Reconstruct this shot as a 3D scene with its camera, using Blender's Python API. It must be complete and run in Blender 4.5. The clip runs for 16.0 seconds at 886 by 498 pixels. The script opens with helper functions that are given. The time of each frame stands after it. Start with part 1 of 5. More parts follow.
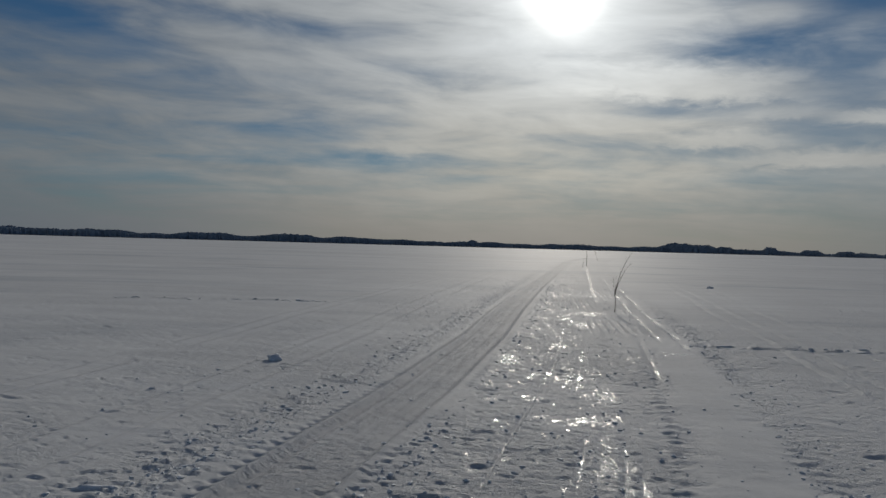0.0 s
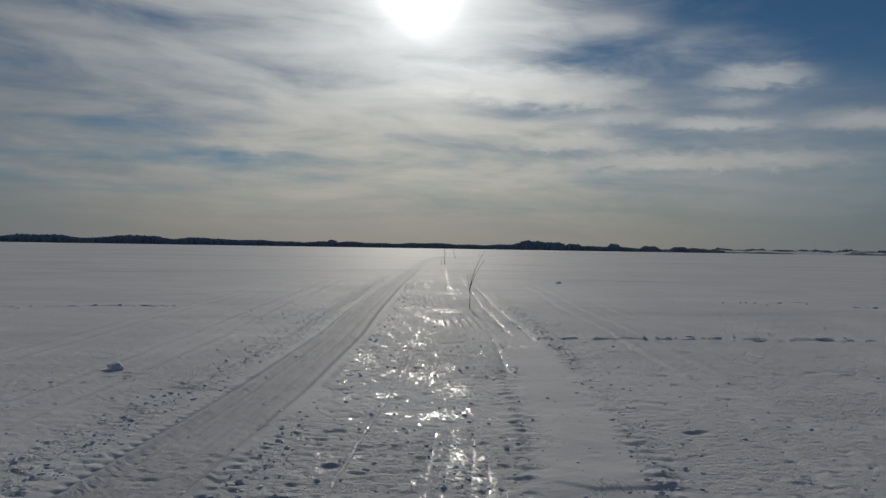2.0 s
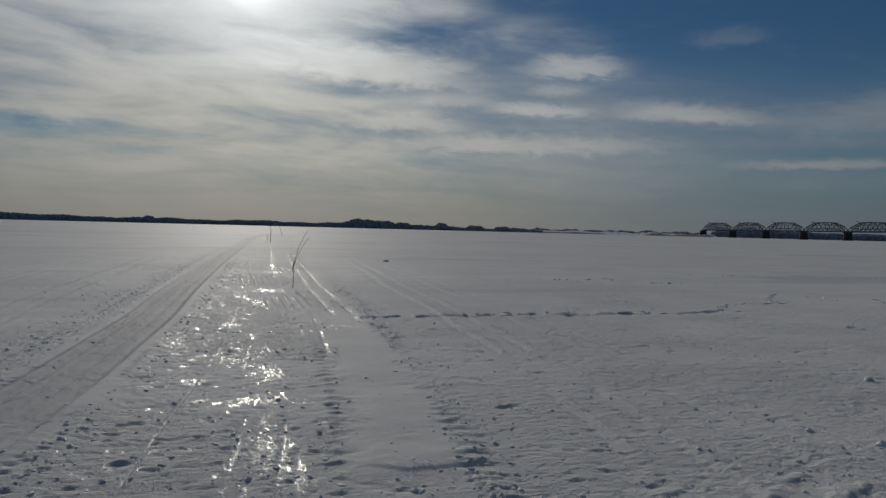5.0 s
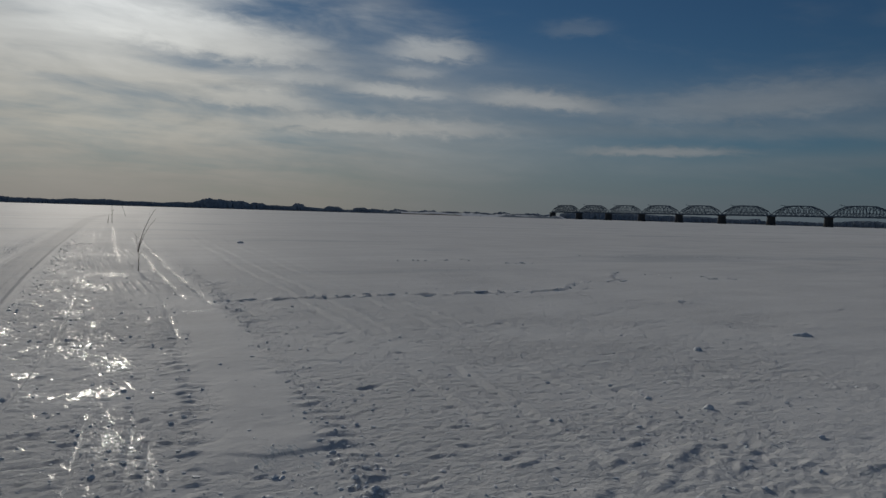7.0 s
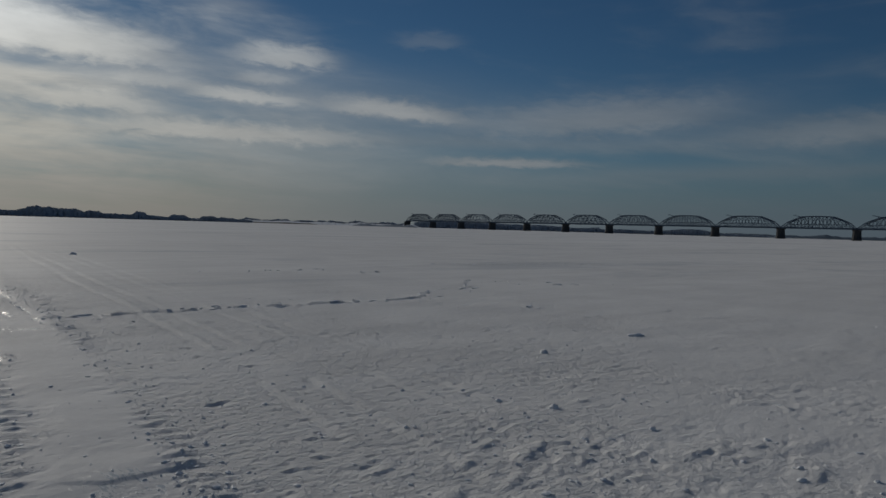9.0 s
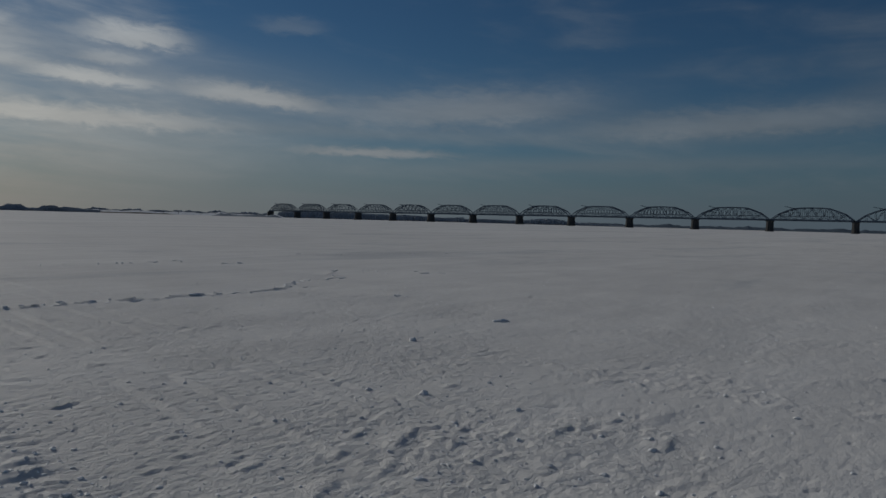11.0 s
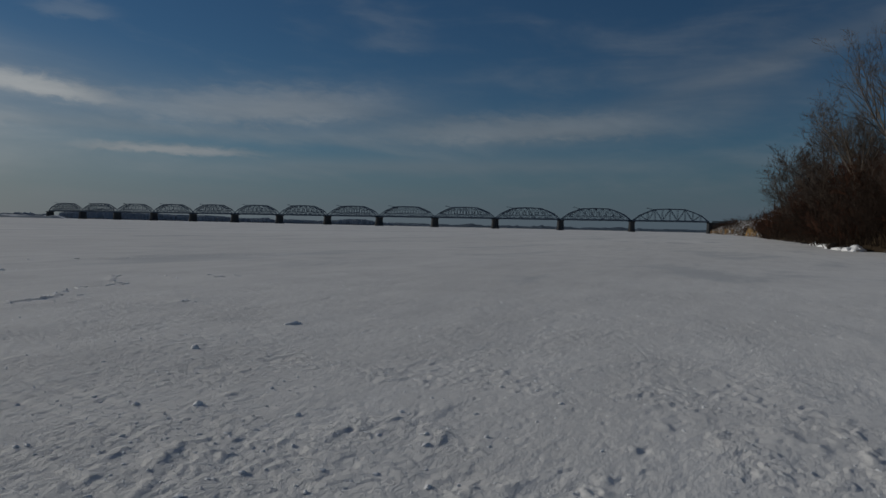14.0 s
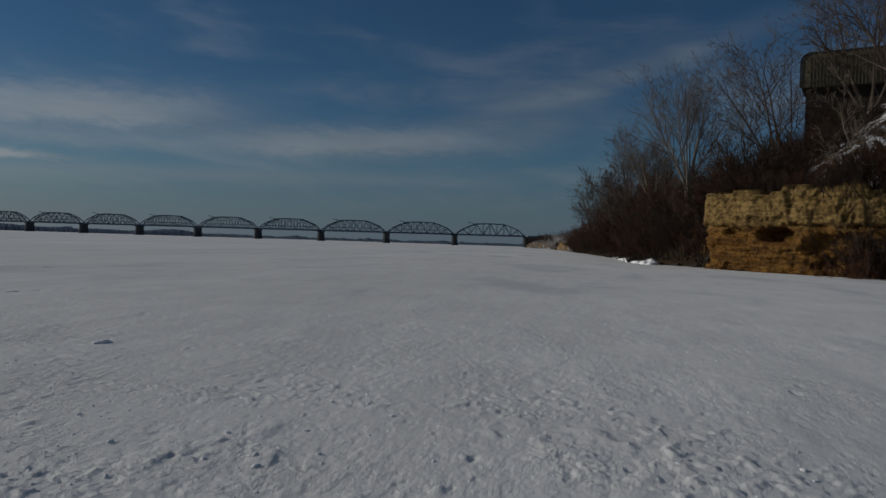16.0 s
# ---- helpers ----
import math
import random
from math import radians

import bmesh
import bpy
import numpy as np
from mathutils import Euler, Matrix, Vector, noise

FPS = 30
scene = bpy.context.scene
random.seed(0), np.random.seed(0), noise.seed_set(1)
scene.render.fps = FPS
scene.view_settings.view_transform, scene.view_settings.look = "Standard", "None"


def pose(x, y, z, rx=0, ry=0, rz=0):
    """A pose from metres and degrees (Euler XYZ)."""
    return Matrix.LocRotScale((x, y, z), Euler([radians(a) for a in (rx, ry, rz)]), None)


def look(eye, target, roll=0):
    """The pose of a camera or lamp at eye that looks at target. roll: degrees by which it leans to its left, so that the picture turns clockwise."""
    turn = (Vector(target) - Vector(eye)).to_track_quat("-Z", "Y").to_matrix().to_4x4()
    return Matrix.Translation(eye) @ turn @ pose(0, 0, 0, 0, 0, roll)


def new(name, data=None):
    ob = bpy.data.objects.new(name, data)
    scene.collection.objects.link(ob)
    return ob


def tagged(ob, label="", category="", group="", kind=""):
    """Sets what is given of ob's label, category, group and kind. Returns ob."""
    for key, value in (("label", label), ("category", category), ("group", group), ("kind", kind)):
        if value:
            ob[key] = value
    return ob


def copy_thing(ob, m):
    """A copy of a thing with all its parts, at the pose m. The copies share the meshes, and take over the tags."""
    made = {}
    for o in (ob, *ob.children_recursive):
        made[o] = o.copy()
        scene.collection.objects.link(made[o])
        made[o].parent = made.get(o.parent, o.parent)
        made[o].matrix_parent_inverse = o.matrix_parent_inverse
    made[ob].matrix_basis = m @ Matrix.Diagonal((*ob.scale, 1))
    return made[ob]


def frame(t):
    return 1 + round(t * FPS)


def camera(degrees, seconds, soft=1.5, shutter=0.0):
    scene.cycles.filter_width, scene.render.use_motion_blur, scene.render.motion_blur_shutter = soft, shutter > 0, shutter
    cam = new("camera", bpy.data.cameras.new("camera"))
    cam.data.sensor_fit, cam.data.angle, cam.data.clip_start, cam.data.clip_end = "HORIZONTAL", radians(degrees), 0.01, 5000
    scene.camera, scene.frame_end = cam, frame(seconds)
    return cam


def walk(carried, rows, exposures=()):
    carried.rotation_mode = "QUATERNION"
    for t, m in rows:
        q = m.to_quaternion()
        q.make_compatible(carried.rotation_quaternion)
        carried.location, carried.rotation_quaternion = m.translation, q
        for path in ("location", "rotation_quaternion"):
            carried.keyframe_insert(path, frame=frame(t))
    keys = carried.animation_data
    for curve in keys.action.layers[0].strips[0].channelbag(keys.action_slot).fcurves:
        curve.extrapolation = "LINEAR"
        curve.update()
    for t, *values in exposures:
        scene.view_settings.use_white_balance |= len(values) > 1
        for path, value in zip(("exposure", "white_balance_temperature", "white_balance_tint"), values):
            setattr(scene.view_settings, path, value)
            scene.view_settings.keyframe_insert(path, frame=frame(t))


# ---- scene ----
cam = camera(63.0, 16.0)
# seconds, x, y, z, pitch, roll, yaw
PATH = [
    (0.0, -0.0, -0.0, 1.597, -0.267, -1.589, 1.346),
    (0.5, 0.018, -0.018, 1.598, -0.28, -1.181, -1.15),
    (1.0, 0.039, -0.048, 1.595, -0.168, -0.825, -3.739),
    (1.5, 0.061, -0.058, 1.6, -0.134, -0.79, -6.716),
    (2.0, 0.076, -0.081, 1.602, -0.082, -0.918, -9.706),
    (2.5, 0.086, -0.065, 1.598, -0.297, -1.07, -12.39),
    (3.0, 0.101, -0.059, 1.6, -0.662, -1.03, -14.936),
    (3.5, 0.13, -0.029, 1.592, -0.805, -1.334, -17.025),
    (6.0, 0.28, 0.112, 1.597, -2.393, -1.674, -28.218),
    (6.5, 0.262, 0.109, 1.597, -2.765, -1.968, -31.28),
    (7.0, 0.24, 0.109, 1.595, -2.722, -1.72, -34.303),
    (7.5, 0.226, 0.094, 1.605, -2.307, -1.679, -36.785),
    (8.0, 0.217, 0.067, 1.603, -1.776, -1.739, -39.952),
    (8.5, 0.226, 0.069, 1.605, -1.656, -1.713, -42.907),
    (11.0, 0.212, 0.101, 1.59, -2.185, -1.587, -56.34),
    (11.5, 0.235, 0.075, 1.591, -2.337, -1.501, -58.787),
    (12.0, 0.259, 0.021, 1.598, -2.3, -1.353, -61.794),
    (12.5, 0.287, -0.018, 1.599, -2.047, -1.439, -64.069),
    (13.0, 0.327, -0.069, 1.594, -1.789, -1.389, -66.655),
    (13.5, 0.351, -0.111, 1.596, -1.602, -1.578, -68.848),
    (14.0, 0.379, -0.103, 1.598, -1.784, -1.32, -71.428),
    (14.5, 0.378, -0.075, 1.604, -1.579, -1.365, -74.407),
    (15.0, 0.374, -0.051, 1.605, -1.468, -1.748, -77.909),
    (15.5, 0.375, -0.043, 1.605, -1.283, -1.99, -81.538),
    (16.0, 0.374, -0.043, 1.603, -0.412, -1.859, -85.139),
]
EXPOSURES = ((0.0, -0.70), (3.5, -0.74), (7.0, -0.84), (12.5, -0.78), (16.0, -0.56))
walk(cam, [(t, pose(x, y, z, 90 + p, r, w)) for t, x, y, z, p, r, w in PATH], EXPOSURES)

# ---------------------------------------------------------------- light
SUN_AZ, SUN_EL = 7.7, 19.2          # degrees clockwise from +y, and above the horizon
sun_way = Vector((math.sin(radians(SUN_AZ)) * math.cos(radians(SUN_EL)),
                  math.cos(radians(SUN_AZ)) * math.cos(radians(SUN_EL)), math.sin(radians(SUN_EL))))
lamp = bpy.data.lights.new("sun", "SUN")
lamp.energy, lamp.angle, lamp.color = 2.6, radians(1.2), (1.0, 0.93, 0.82)
new("sun", lamp).matrix_world = look(sun_way * 100, (0, 0, 0))


class Nodes:
    """Short notation for node trees: every method returns an output socket."""

    def __init__(self, tree):
        self.tree = tree
        tree.nodes.clear()

    def put(self, kind):
        return self.tree.nodes.new(kind)

    def link(self, a, b):
        if isinstance(a, bpy.types.NodeSocket):
            self.tree.links.new(a, b)
        else:
            b.default_value = a

    def math(self, op, a, b=None, c=None, clamp=False):
        n = self.put("ShaderNodeMath")
        n.operation, n.use_clamp = op, clamp
        for s, v in zip(n.inputs, (a, b, c)):
            if v is not None:
                self.link(v, s)
        return n.outputs[0]

    def add(self, a, b): return self.math("ADD", a, b)
    def sub(self, a, b): return self.math("SUBTRACT", a, b)
    def mul(self, a, b): return self.math("MULTIPLY", a, b)
    def div(self, a, b): return self.math("DIVIDE", a, b)

    def step(self, v, lo, hi, to0=0.0, to1=1.0):
        n = self.put("ShaderNodeMapRange")
        n.interpolation_type = "SMOOTHSTEP"
        for s, x in zip(n.inputs, (v, lo, hi, to0, to1)):
            self.link(x, s)
        return n.outputs[0]

    def xyz(self, v):
        n = self.put("ShaderNodeSeparateXYZ")
        self.link(v, n.inputs[0])
        return n.outputs

    def vec(self, x, y, z):
        n = self.put("ShaderNodeCombineXYZ")
        for s, v in zip(n.inputs, (x, y, z)):
            self.link(v, s)
        return n.outputs[0]

    def scale(self, v, sx, sy, sz):
        n = self.put("ShaderNodeVectorMath")
        n.operation = "MULTIPLY"
        self.link(v, n.inputs[0])
        n.inputs[1].default_value = (sx, sy, sz)
        return n.outputs[0]

    def vadd(self, a, b):
        n = self.put("ShaderNodeVectorMath")
        n.operation = "ADD"
        self.link(a, n.inputs[0])
        self.link(b, n.inputs[1])
        return n.outputs[0]

    def noise(self, v, scale=1.0, detail=4.0, rough=0.5, warp=0.0):
        n = self.put("ShaderNodeTexNoise")
        self.link(v, n.inputs["Vector"])
        n.inputs["Scale"].default_value, n.inputs["Detail"].default_value = scale, detail
        n.inputs["Roughness"].default_value, n.inputs["Distortion"].default_value = rough, warp
        return n.outputs["Fac"]

    def mix(self, f, a, b):
        n = self.put("ShaderNodeMix")
        n.data_type = "RGBA"
        self.link(f, n.inputs["Factor"])
        for s, v in ((n.inputs[6], a), (n.inputs[7], b)):
            self.link(v if isinstance(v, bpy.types.NodeSocket) else (*v, 1.0), s)
        return n.outputs[2]

    def tint(self, f, colour):
        """A colour times a number."""
        n = self.put("ShaderNodeVectorMath")
        n.operation = "SCALE"
        self.link(colour, n.inputs[0])
        self.link(f, n.inputs["Scale"])
        return n.outputs[0]


world = bpy.data.worlds.new("sky")
scene.world = world
world.use_nodes = True


def build_sky():
    N = Nodes(world.node_tree)
    way = N.put("ShaderNodeTexCoord").outputs["Generated"]
    x, y, z = N.xyz(way)
    az = N.mul(N.math("ARCTAN2", x, y), 180 / math.pi)
    el = N.mul(N.math("ARCSINE", z), 180 / math.pi)
    sky = N.put("ShaderNodeTexSky")
    sky.sky_type, sky.sun_disc = "NISHITA", False
    sky.sun_elevation, sky.sun_rotation = radians(SUN_EL), radians(SUN_AZ)
    sky.air_density, sky.dust_density, sky.ozone_density, sky.altitude = 1.0, 0.1, 2.5, 100
    clear = N.scale(sky.outputs[0], 0.021, 0.0335, 0.0435)
    # angle from the sun, degrees
    dot = N.put("ShaderNodeVectorMath")
    dot.operation = "DOT_PRODUCT"
    N.link(way, dot.inputs[0])
    dot.inputs[1].default_value = sun_way
    off = N.mul(N.math("ARCCOSINE", N.math("MINIMUM", dot.outputs["Value"], 0.999999)), 180 / math.pi)
    # a flat layer of cloud high up: plane coordinates, so that it closes up towards the horizon
    up = N.add(N.math("MAXIMUM", z, 0.0), 0.09)
    plane = N.vec(N.div(x, up), N.div(y, up), 0.0)
    big = N.noise(N.scale(plane, 0.50, 0.75, 1.0), 1.0, 6.0, 0.56, 0.4)
    fine = N.noise(N.scale(plane, 1.6, 3.0, 1.0), 1.0, 5.0, 0.55, 0.2)
    tilt = N.add(el, N.mul(az, 0.035))
    wisp = N.noise(N.vec(N.mul(az, 0.10), N.mul(tilt, 0.42), 3.0), 1.0, 6.0, 0.56, 0.5)
    fibre = N.noise(N.vec(N.mul(az, 0.22), N.mul(tilt, 1.2), 8.0), 1.0, 5.0, 0.6, 0.6)
    # cover: thick round the sun and to its left, thinning to the right
    cover = N.add(N.step(az, 12.0, 44.0, 0.36, -0.32), N.step(az, -55.0, -8.0, -0.36, 0.0))
    cover = N.sub(cover, N.mul(N.step(el, 11.0, 22.0), N.step(az, 10.0, 28.0, 0.0, 0.28)))
    cover = N.add(cover, N.step(off, 15.0, 2.0, 0.0, 0.30))
    # gaps and single clouds: azimuth, elevation, half width, half height, slope, strength
    wave = N.add(N.mul(N.sub(wisp, 0.5), 2.6), N.mul(N.sub(fibre, 0.5), 1.1))

    def spot(a, e, w, h, slope):
        da = N.sub(az, a)
        de = N.add(N.sub(N.sub(el, e), N.mul(da, slope)), N.mul(wave, 0.22 + 0.22 * h))
        q = N.add(N.math("POWER", N.math("ABSOLUTE", N.div(da, w)), 2.0), N.math("POWER", N.math("ABSOLUTE", N.div(de, h)), 2.0))
        return N.math("EXPONENT", N.mul(q, -1.0))
    for a, e, w, h, slope, k in ((-6.5, 6.4, 4.5, 0.8, 0.0, -0.55), (15.5, 10.6, 5.0, 1.0, 0.0, -0.36), (19.0, 14.6, 4.0, 1.6, 0.0, -0.32),
                                 (-29.0, 15.0, 8.0, 1.3, -0.1, -0.45), (-15.0, 8.4, 6.0, 0.6, 0.0, -0.35), (-24.0, 4.8, 8.0, 0.9, 0.0, -0.25), (-14.0, 16.0, 6.0, 0.8, -0.05, -0.35)):
        cover = N.add(cover, N.mul(spot(a, e, w, h, slope), k))
    body = N.add(N.add(N.mul(N.sub(big, 0.5), 1.5), N.mul(N.sub(fine, 0.5), 0.6)), N.add(N.mul(N.sub(wisp, 0.5), 1.3), N.mul(N.sub(fibre, 0.5), 0.15)))
    thin = N.sub(1.0, N.mul(N.step(N.add(body, cover), -0.55, 0.60), N.step(az, 17.0, 42.0, 0.94, 0.42)))
    for a, e, w, h, slope, k in ((17.0, 12.4, 7.0, 1.2, -0.10, 0.6), (22.5, 17.0, 3.0, 1.0, 0.0, 0.7), (36.0, 8.6, 14.0, 3.0, -0.03, 0.40), (35.0, 4.2, 14.0, 2.6, 0.0, 0.55), (58.5, 8.6, 10.0, 1.6, 0.06, 0.34),
                                 (77.0, 7.2, 12.0, 1.4, 0.04, 0.36), (52.0, 6.6, 16.0, 0.6, 0.0, 0.32), (70.0, 4.6, 20.0, 0.7, 0.02, 0.40), (97.0, 12.6, 13.0, 0.9, 0.30, 0.24),
                                 (112.0, 12.0, 7.0, 2.0, 0.25, 0.20), (82.0, 11.6, 16.0, 0.9, 0.03, 0.05), (91.0, 9.4, 8.0, 1.2, 0.10, 0.16), (29.0, 15.8, 3.0, 0.6, 0.0, 0.3)):
        thin = N.mul(thin, N.sub(1.0, N.mul(spot(a, e, w, h, slope), k)))
    # single long clouds with clean lower edges and frayed tops
    fray = N.noise(N.vec(N.mul(az, 0.55), N.mul(tilt, 1.5), 5.0), 1.0, 5.0, 0.62, 0.5)
    lit = None
    for a, e, w, h, slope, k in ((29.8, 6.6, 9.8, 0.75, 0.0, 0.97), (30.4, 9.35, 4.4, 0.55, -0.04, 0.90), (41.7, 8.85, 5.4, 0.75, -0.08, 0.92), (33.2, 12.4, 3.6, 0.85, 0.0, 0.88),
                                 (50.7, 5.15, 6.2, 0.36, 0.0, 0.85), (16.5, 12.2, 9.0, 1.5, -0.08, 0.85), (19.6, 8.2, 5.4, 0.75, -0.02, 0.75), (44.2, 14.2, 2.6, 0.6, 0.0, 0.22), (31.6, 10.8, 2.2, 0.45, 0.0, 0.5),
                                 (57.6, 8.5, 11.0, 1.35, 0.06, 0.42), (77.0, 7.5, 12.0, 1.05, 0.03, 0.42), (67.3, 13.8, 2.8, 0.7, 0.0, 0.16), (23.5, 10.0, 4.0, 0.5, 0.0, 0.5)):
        da = N.div(N.sub(az, a), w)
        de = N.add(N.sub(N.sub(el, e), N.mul(da, slope * w)), N.mul(N.sub(fray, 0.5), 1.5 * h + 0.35))
        de = N.div(de, N.step(de, -0.4 * h, 0.4 * h, 0.75 * h, 1.25 * h))
        q = N.add(N.math("POWER", N.math("ABSOLUTE", da), 2.2), N.math("POWER", N.math("ABSOLUTE", de), 2.0))
        one = N.math("EXPONENT", N.mul(N.math("POWER", q, 1.5), -1.0))
        thin = N.mul(thin, N.sub(1.0, N.mul(one, k)))
        lit = N.mul(one, k) if lit is None else N.math("MAXIMUM", lit, N.mul(one, k))
    dens = N.sub(1.0, thin)
    shade = N.add(0.95, N.add(N.mul(N.sub(fibre, 0.5), 0.18), N.mul(N.sub(wisp, 0.5), 0.65)))
    shade = N.add(shade, N.mul(lit, 0.27))
    glow = N.add(N.add(N.mul(N.math("EXPONENT", N.div(off, -22.0)), 1.0), N.mul(N.math("EXPONENT", N.div(off, -3.6)), 1.0)), 0.245)
    glow = N.mul(glow, N.step(az, -32.0, -4.0, 0.78, 1.0))
    near_sun = N.math("EXPONENT", N.div(off, -24.0))
    warm = N.mix(N.mul(N.step(el, 16.0, 4.0, 0.4, 1.0), N.math("MINIMUM", N.mul(near_sun, 1.7), 1.0)), (0.87, 0.965, 1.06), (1.0, 0.945, 0.81))
    cloud = N.tint(N.mul(glow, shade), warm)
    both = N.mix(N.mul(dens, 0.96), clear, cloud)
    # pale haze down to the horizon
    haze = N.tint(N.add(0.140, N.mul(near_sun, 0.58)), N.mix(N.math("MINIMUM", N.mul(near_sun, 2.8), 1.0), (0.64, 0.90, 1.24), (1.06, 1.0, 0.91)))
    both = N.mix(N.step(el, 7.0, 0.0, 0.0, 0.85), both, haze)
    disc = N.add(N.mul(N.math("EXPONENT", N.mul(N.math("POWER", N.div(off, 2.0), 2.0), -1.0)), 1.9), N.mul(N.math("EXPONENT", N.div(off, -3.0)), 0.4))
    both = N.vadd(both, N.tint(disc, N.vec(1.0, 0.97, 0.9)))
    bg = N.put("ShaderNodeBackground")
    N.link(both, bg.inputs["Color"])
    bg.inputs["Strength"].default_value = 1.0
    out = N.put("ShaderNodeOutputWorld")
    N.link(bg.outputs[0], out.inputs[0])


build_sky()


# ---------------------------------------------------------------- materials
def material(name, colour, rough=0.7, spec=0.3, bump=(), metal=0.0, vary=0.12, scale=3.0, second=None, mix_at=(0.4, 0.65)):
    """Noise-varied surface. bump: (scale, depth in metres) pairs. second: a second colour in patches."""
    m = bpy.data.materials.new(name)
    m.use_nodes = True
    N = Nodes(m.node_tree)
    place = N.put("ShaderNodeTexCoord").outputs["Object"]
    b = N.put("ShaderNodeBsdfPrincipled")
    n1 = N.noise(place, scale, 5.0, 0.6)
    n2 = N.noise(place, scale * 9, 3.0, 0.6)
    f = N.add(N.mul(N.sub(n1, 0.5), 2.4 * vary), N.add(N.mul(N.sub(n2, 0.5), 1.6 * vary), 1.0))
    base = (*colour,)
    if second:
        col = N.mix(N.step(n1, *mix_at), base, second)
    else:
        col = N.vec(*base)
    N.link(N.tint(f, col), b.inputs["Base Color"])
    N.link(rough, b.inputs["Roughness"])
    b.inputs["Metallic"].default_value = metal
    b.inputs["Specular IOR Level"].default_value = spec
    last = None
    for s, d in bump:
        n = N.put("ShaderNodeBump")
        n.inputs["Strength"].default_value, n.inputs["Distance"].default_value = 1.0, d
        N.link(N.noise(place, s, 4.0, 0.6), n.inputs["Height"])
        if last:
            N.link(last, n.inputs["Normal"])
        last = n.outputs[0]
    if last:
        N.link(last, b.inputs["Normal"])
    N.link(b.outputs[0], N.put("ShaderNodeOutputMaterial").inputs[0])
    return m


def snow_material():
    """Wind-packed snow; the attribute ice turns it to thawed and refrozen glaze, packed to driven-over snow, broken to crumbled crust."""
    m = bpy.data.materials.new("snow_crust")
    m.use_nodes = True
    N = Nodes(m.node_tree)
    place = N.put("ShaderNodeTexCoord").outputs["Object"]

    def reads(name):
        n = N.put("ShaderNodeAttribute")
        n.attribute_name = name
        return n.outputs["Fac"]
    ice, packed, broken = reads("ice"), reads("packed"), reads("broken")
    spark = N.noise(N.scale(place, 28.0, 8.0, 12.0), 1.0, 4.0, 0.7)
    ice = N.mul(N.math("MINIMUM", N.mul(ice, 1.4), 1.0), N.step(N.add(spark, N.mul(ice, 0.16)), 0.635, 0.70))
    b = N.put("ShaderNodeBsdfPrincipled")
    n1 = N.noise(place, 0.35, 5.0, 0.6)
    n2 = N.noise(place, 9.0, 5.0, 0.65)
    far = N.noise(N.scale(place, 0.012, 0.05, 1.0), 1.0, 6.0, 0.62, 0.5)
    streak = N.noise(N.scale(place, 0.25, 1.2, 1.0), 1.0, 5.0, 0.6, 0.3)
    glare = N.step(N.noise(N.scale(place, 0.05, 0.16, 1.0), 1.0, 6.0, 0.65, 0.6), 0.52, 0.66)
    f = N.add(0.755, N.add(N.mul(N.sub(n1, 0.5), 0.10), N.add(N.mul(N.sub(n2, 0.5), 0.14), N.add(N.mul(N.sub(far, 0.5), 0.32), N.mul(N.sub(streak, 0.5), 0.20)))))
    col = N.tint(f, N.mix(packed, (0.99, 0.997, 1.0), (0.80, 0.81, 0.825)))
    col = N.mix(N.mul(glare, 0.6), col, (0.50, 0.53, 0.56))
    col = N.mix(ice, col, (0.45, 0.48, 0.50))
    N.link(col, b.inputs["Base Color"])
    N.link(N.step(ice, 0.0, 1.0, 0.68, 0.07), b.inputs["Roughness"])
    N.link(N.step(ice, 0.0, 1.0, 0.02, 0.6), b.inputs["Specular IOR Level"])
    last = None

    def relief_of(height, depth):
        nonlocal last
        n = N.put("ShaderNodeBump")
        n.inputs["Strength"].default_value = 1.0
        N.link(depth, n.inputs["Distance"])
        N.link(height, n.inputs["Height"])
        if last:
            N.link(last, n.inputs["Normal"])
        last = n.outputs[0]
    # wide scour marks, ragged flakes, crumbs, grain; drawn out across the sun's way
    px, py, pz = N.xyz(place)
    ca, sa = math.cos(radians(SUN_AZ)), math.sin(radians(SUN_AZ))
    turned = N.vec(N.sub(N.mul(px, ca), N.mul(py, sa)), N.add(N.mul(px, sa), N.mul(py, ca)), pz)
    gate = N.step(N.noise(place, 0.30, 4.0, 0.6), 0.38, 0.62)
    calm = N.step(ice, 0.0, 0.8, 1.0, 0.32)
    relief_of(N.noise(N.scale(turned, 0.8, 2.4, 1.0), 1.0, 5.0, 0.62, 0.2), N.mul(gate, 0.022))
    relief_of(N.noise(N.scale(turned, 5.0, 9.0, 4.0), 1.0, 6.0, 0.70, 0.1), N.mul(calm, N.add(N.add(0.004, N.mul(gate, 0.004)), N.mul(broken, 0.018))))
    relief_of(N.noise(N.scale(turned, 16.0, 26.0, 14.0), 1.0, 5.0, 0.72), N.mul(calm, N.add(N.add(0.001, N.mul(gate, 0.001)), N.mul(broken, 0.009))))
    relief_of(N.noise(N.scale(place, 38.0, 42.0, 38.0), 1.0, 4.0, 0.75), N.add(0.0018, N.mul(broken, 0.0025)))
    N.link(last, b.inputs["Normal"])
    N.link(b.outputs[0], N.put("ShaderNodeOutputMaterial").inputs[0])
    return m


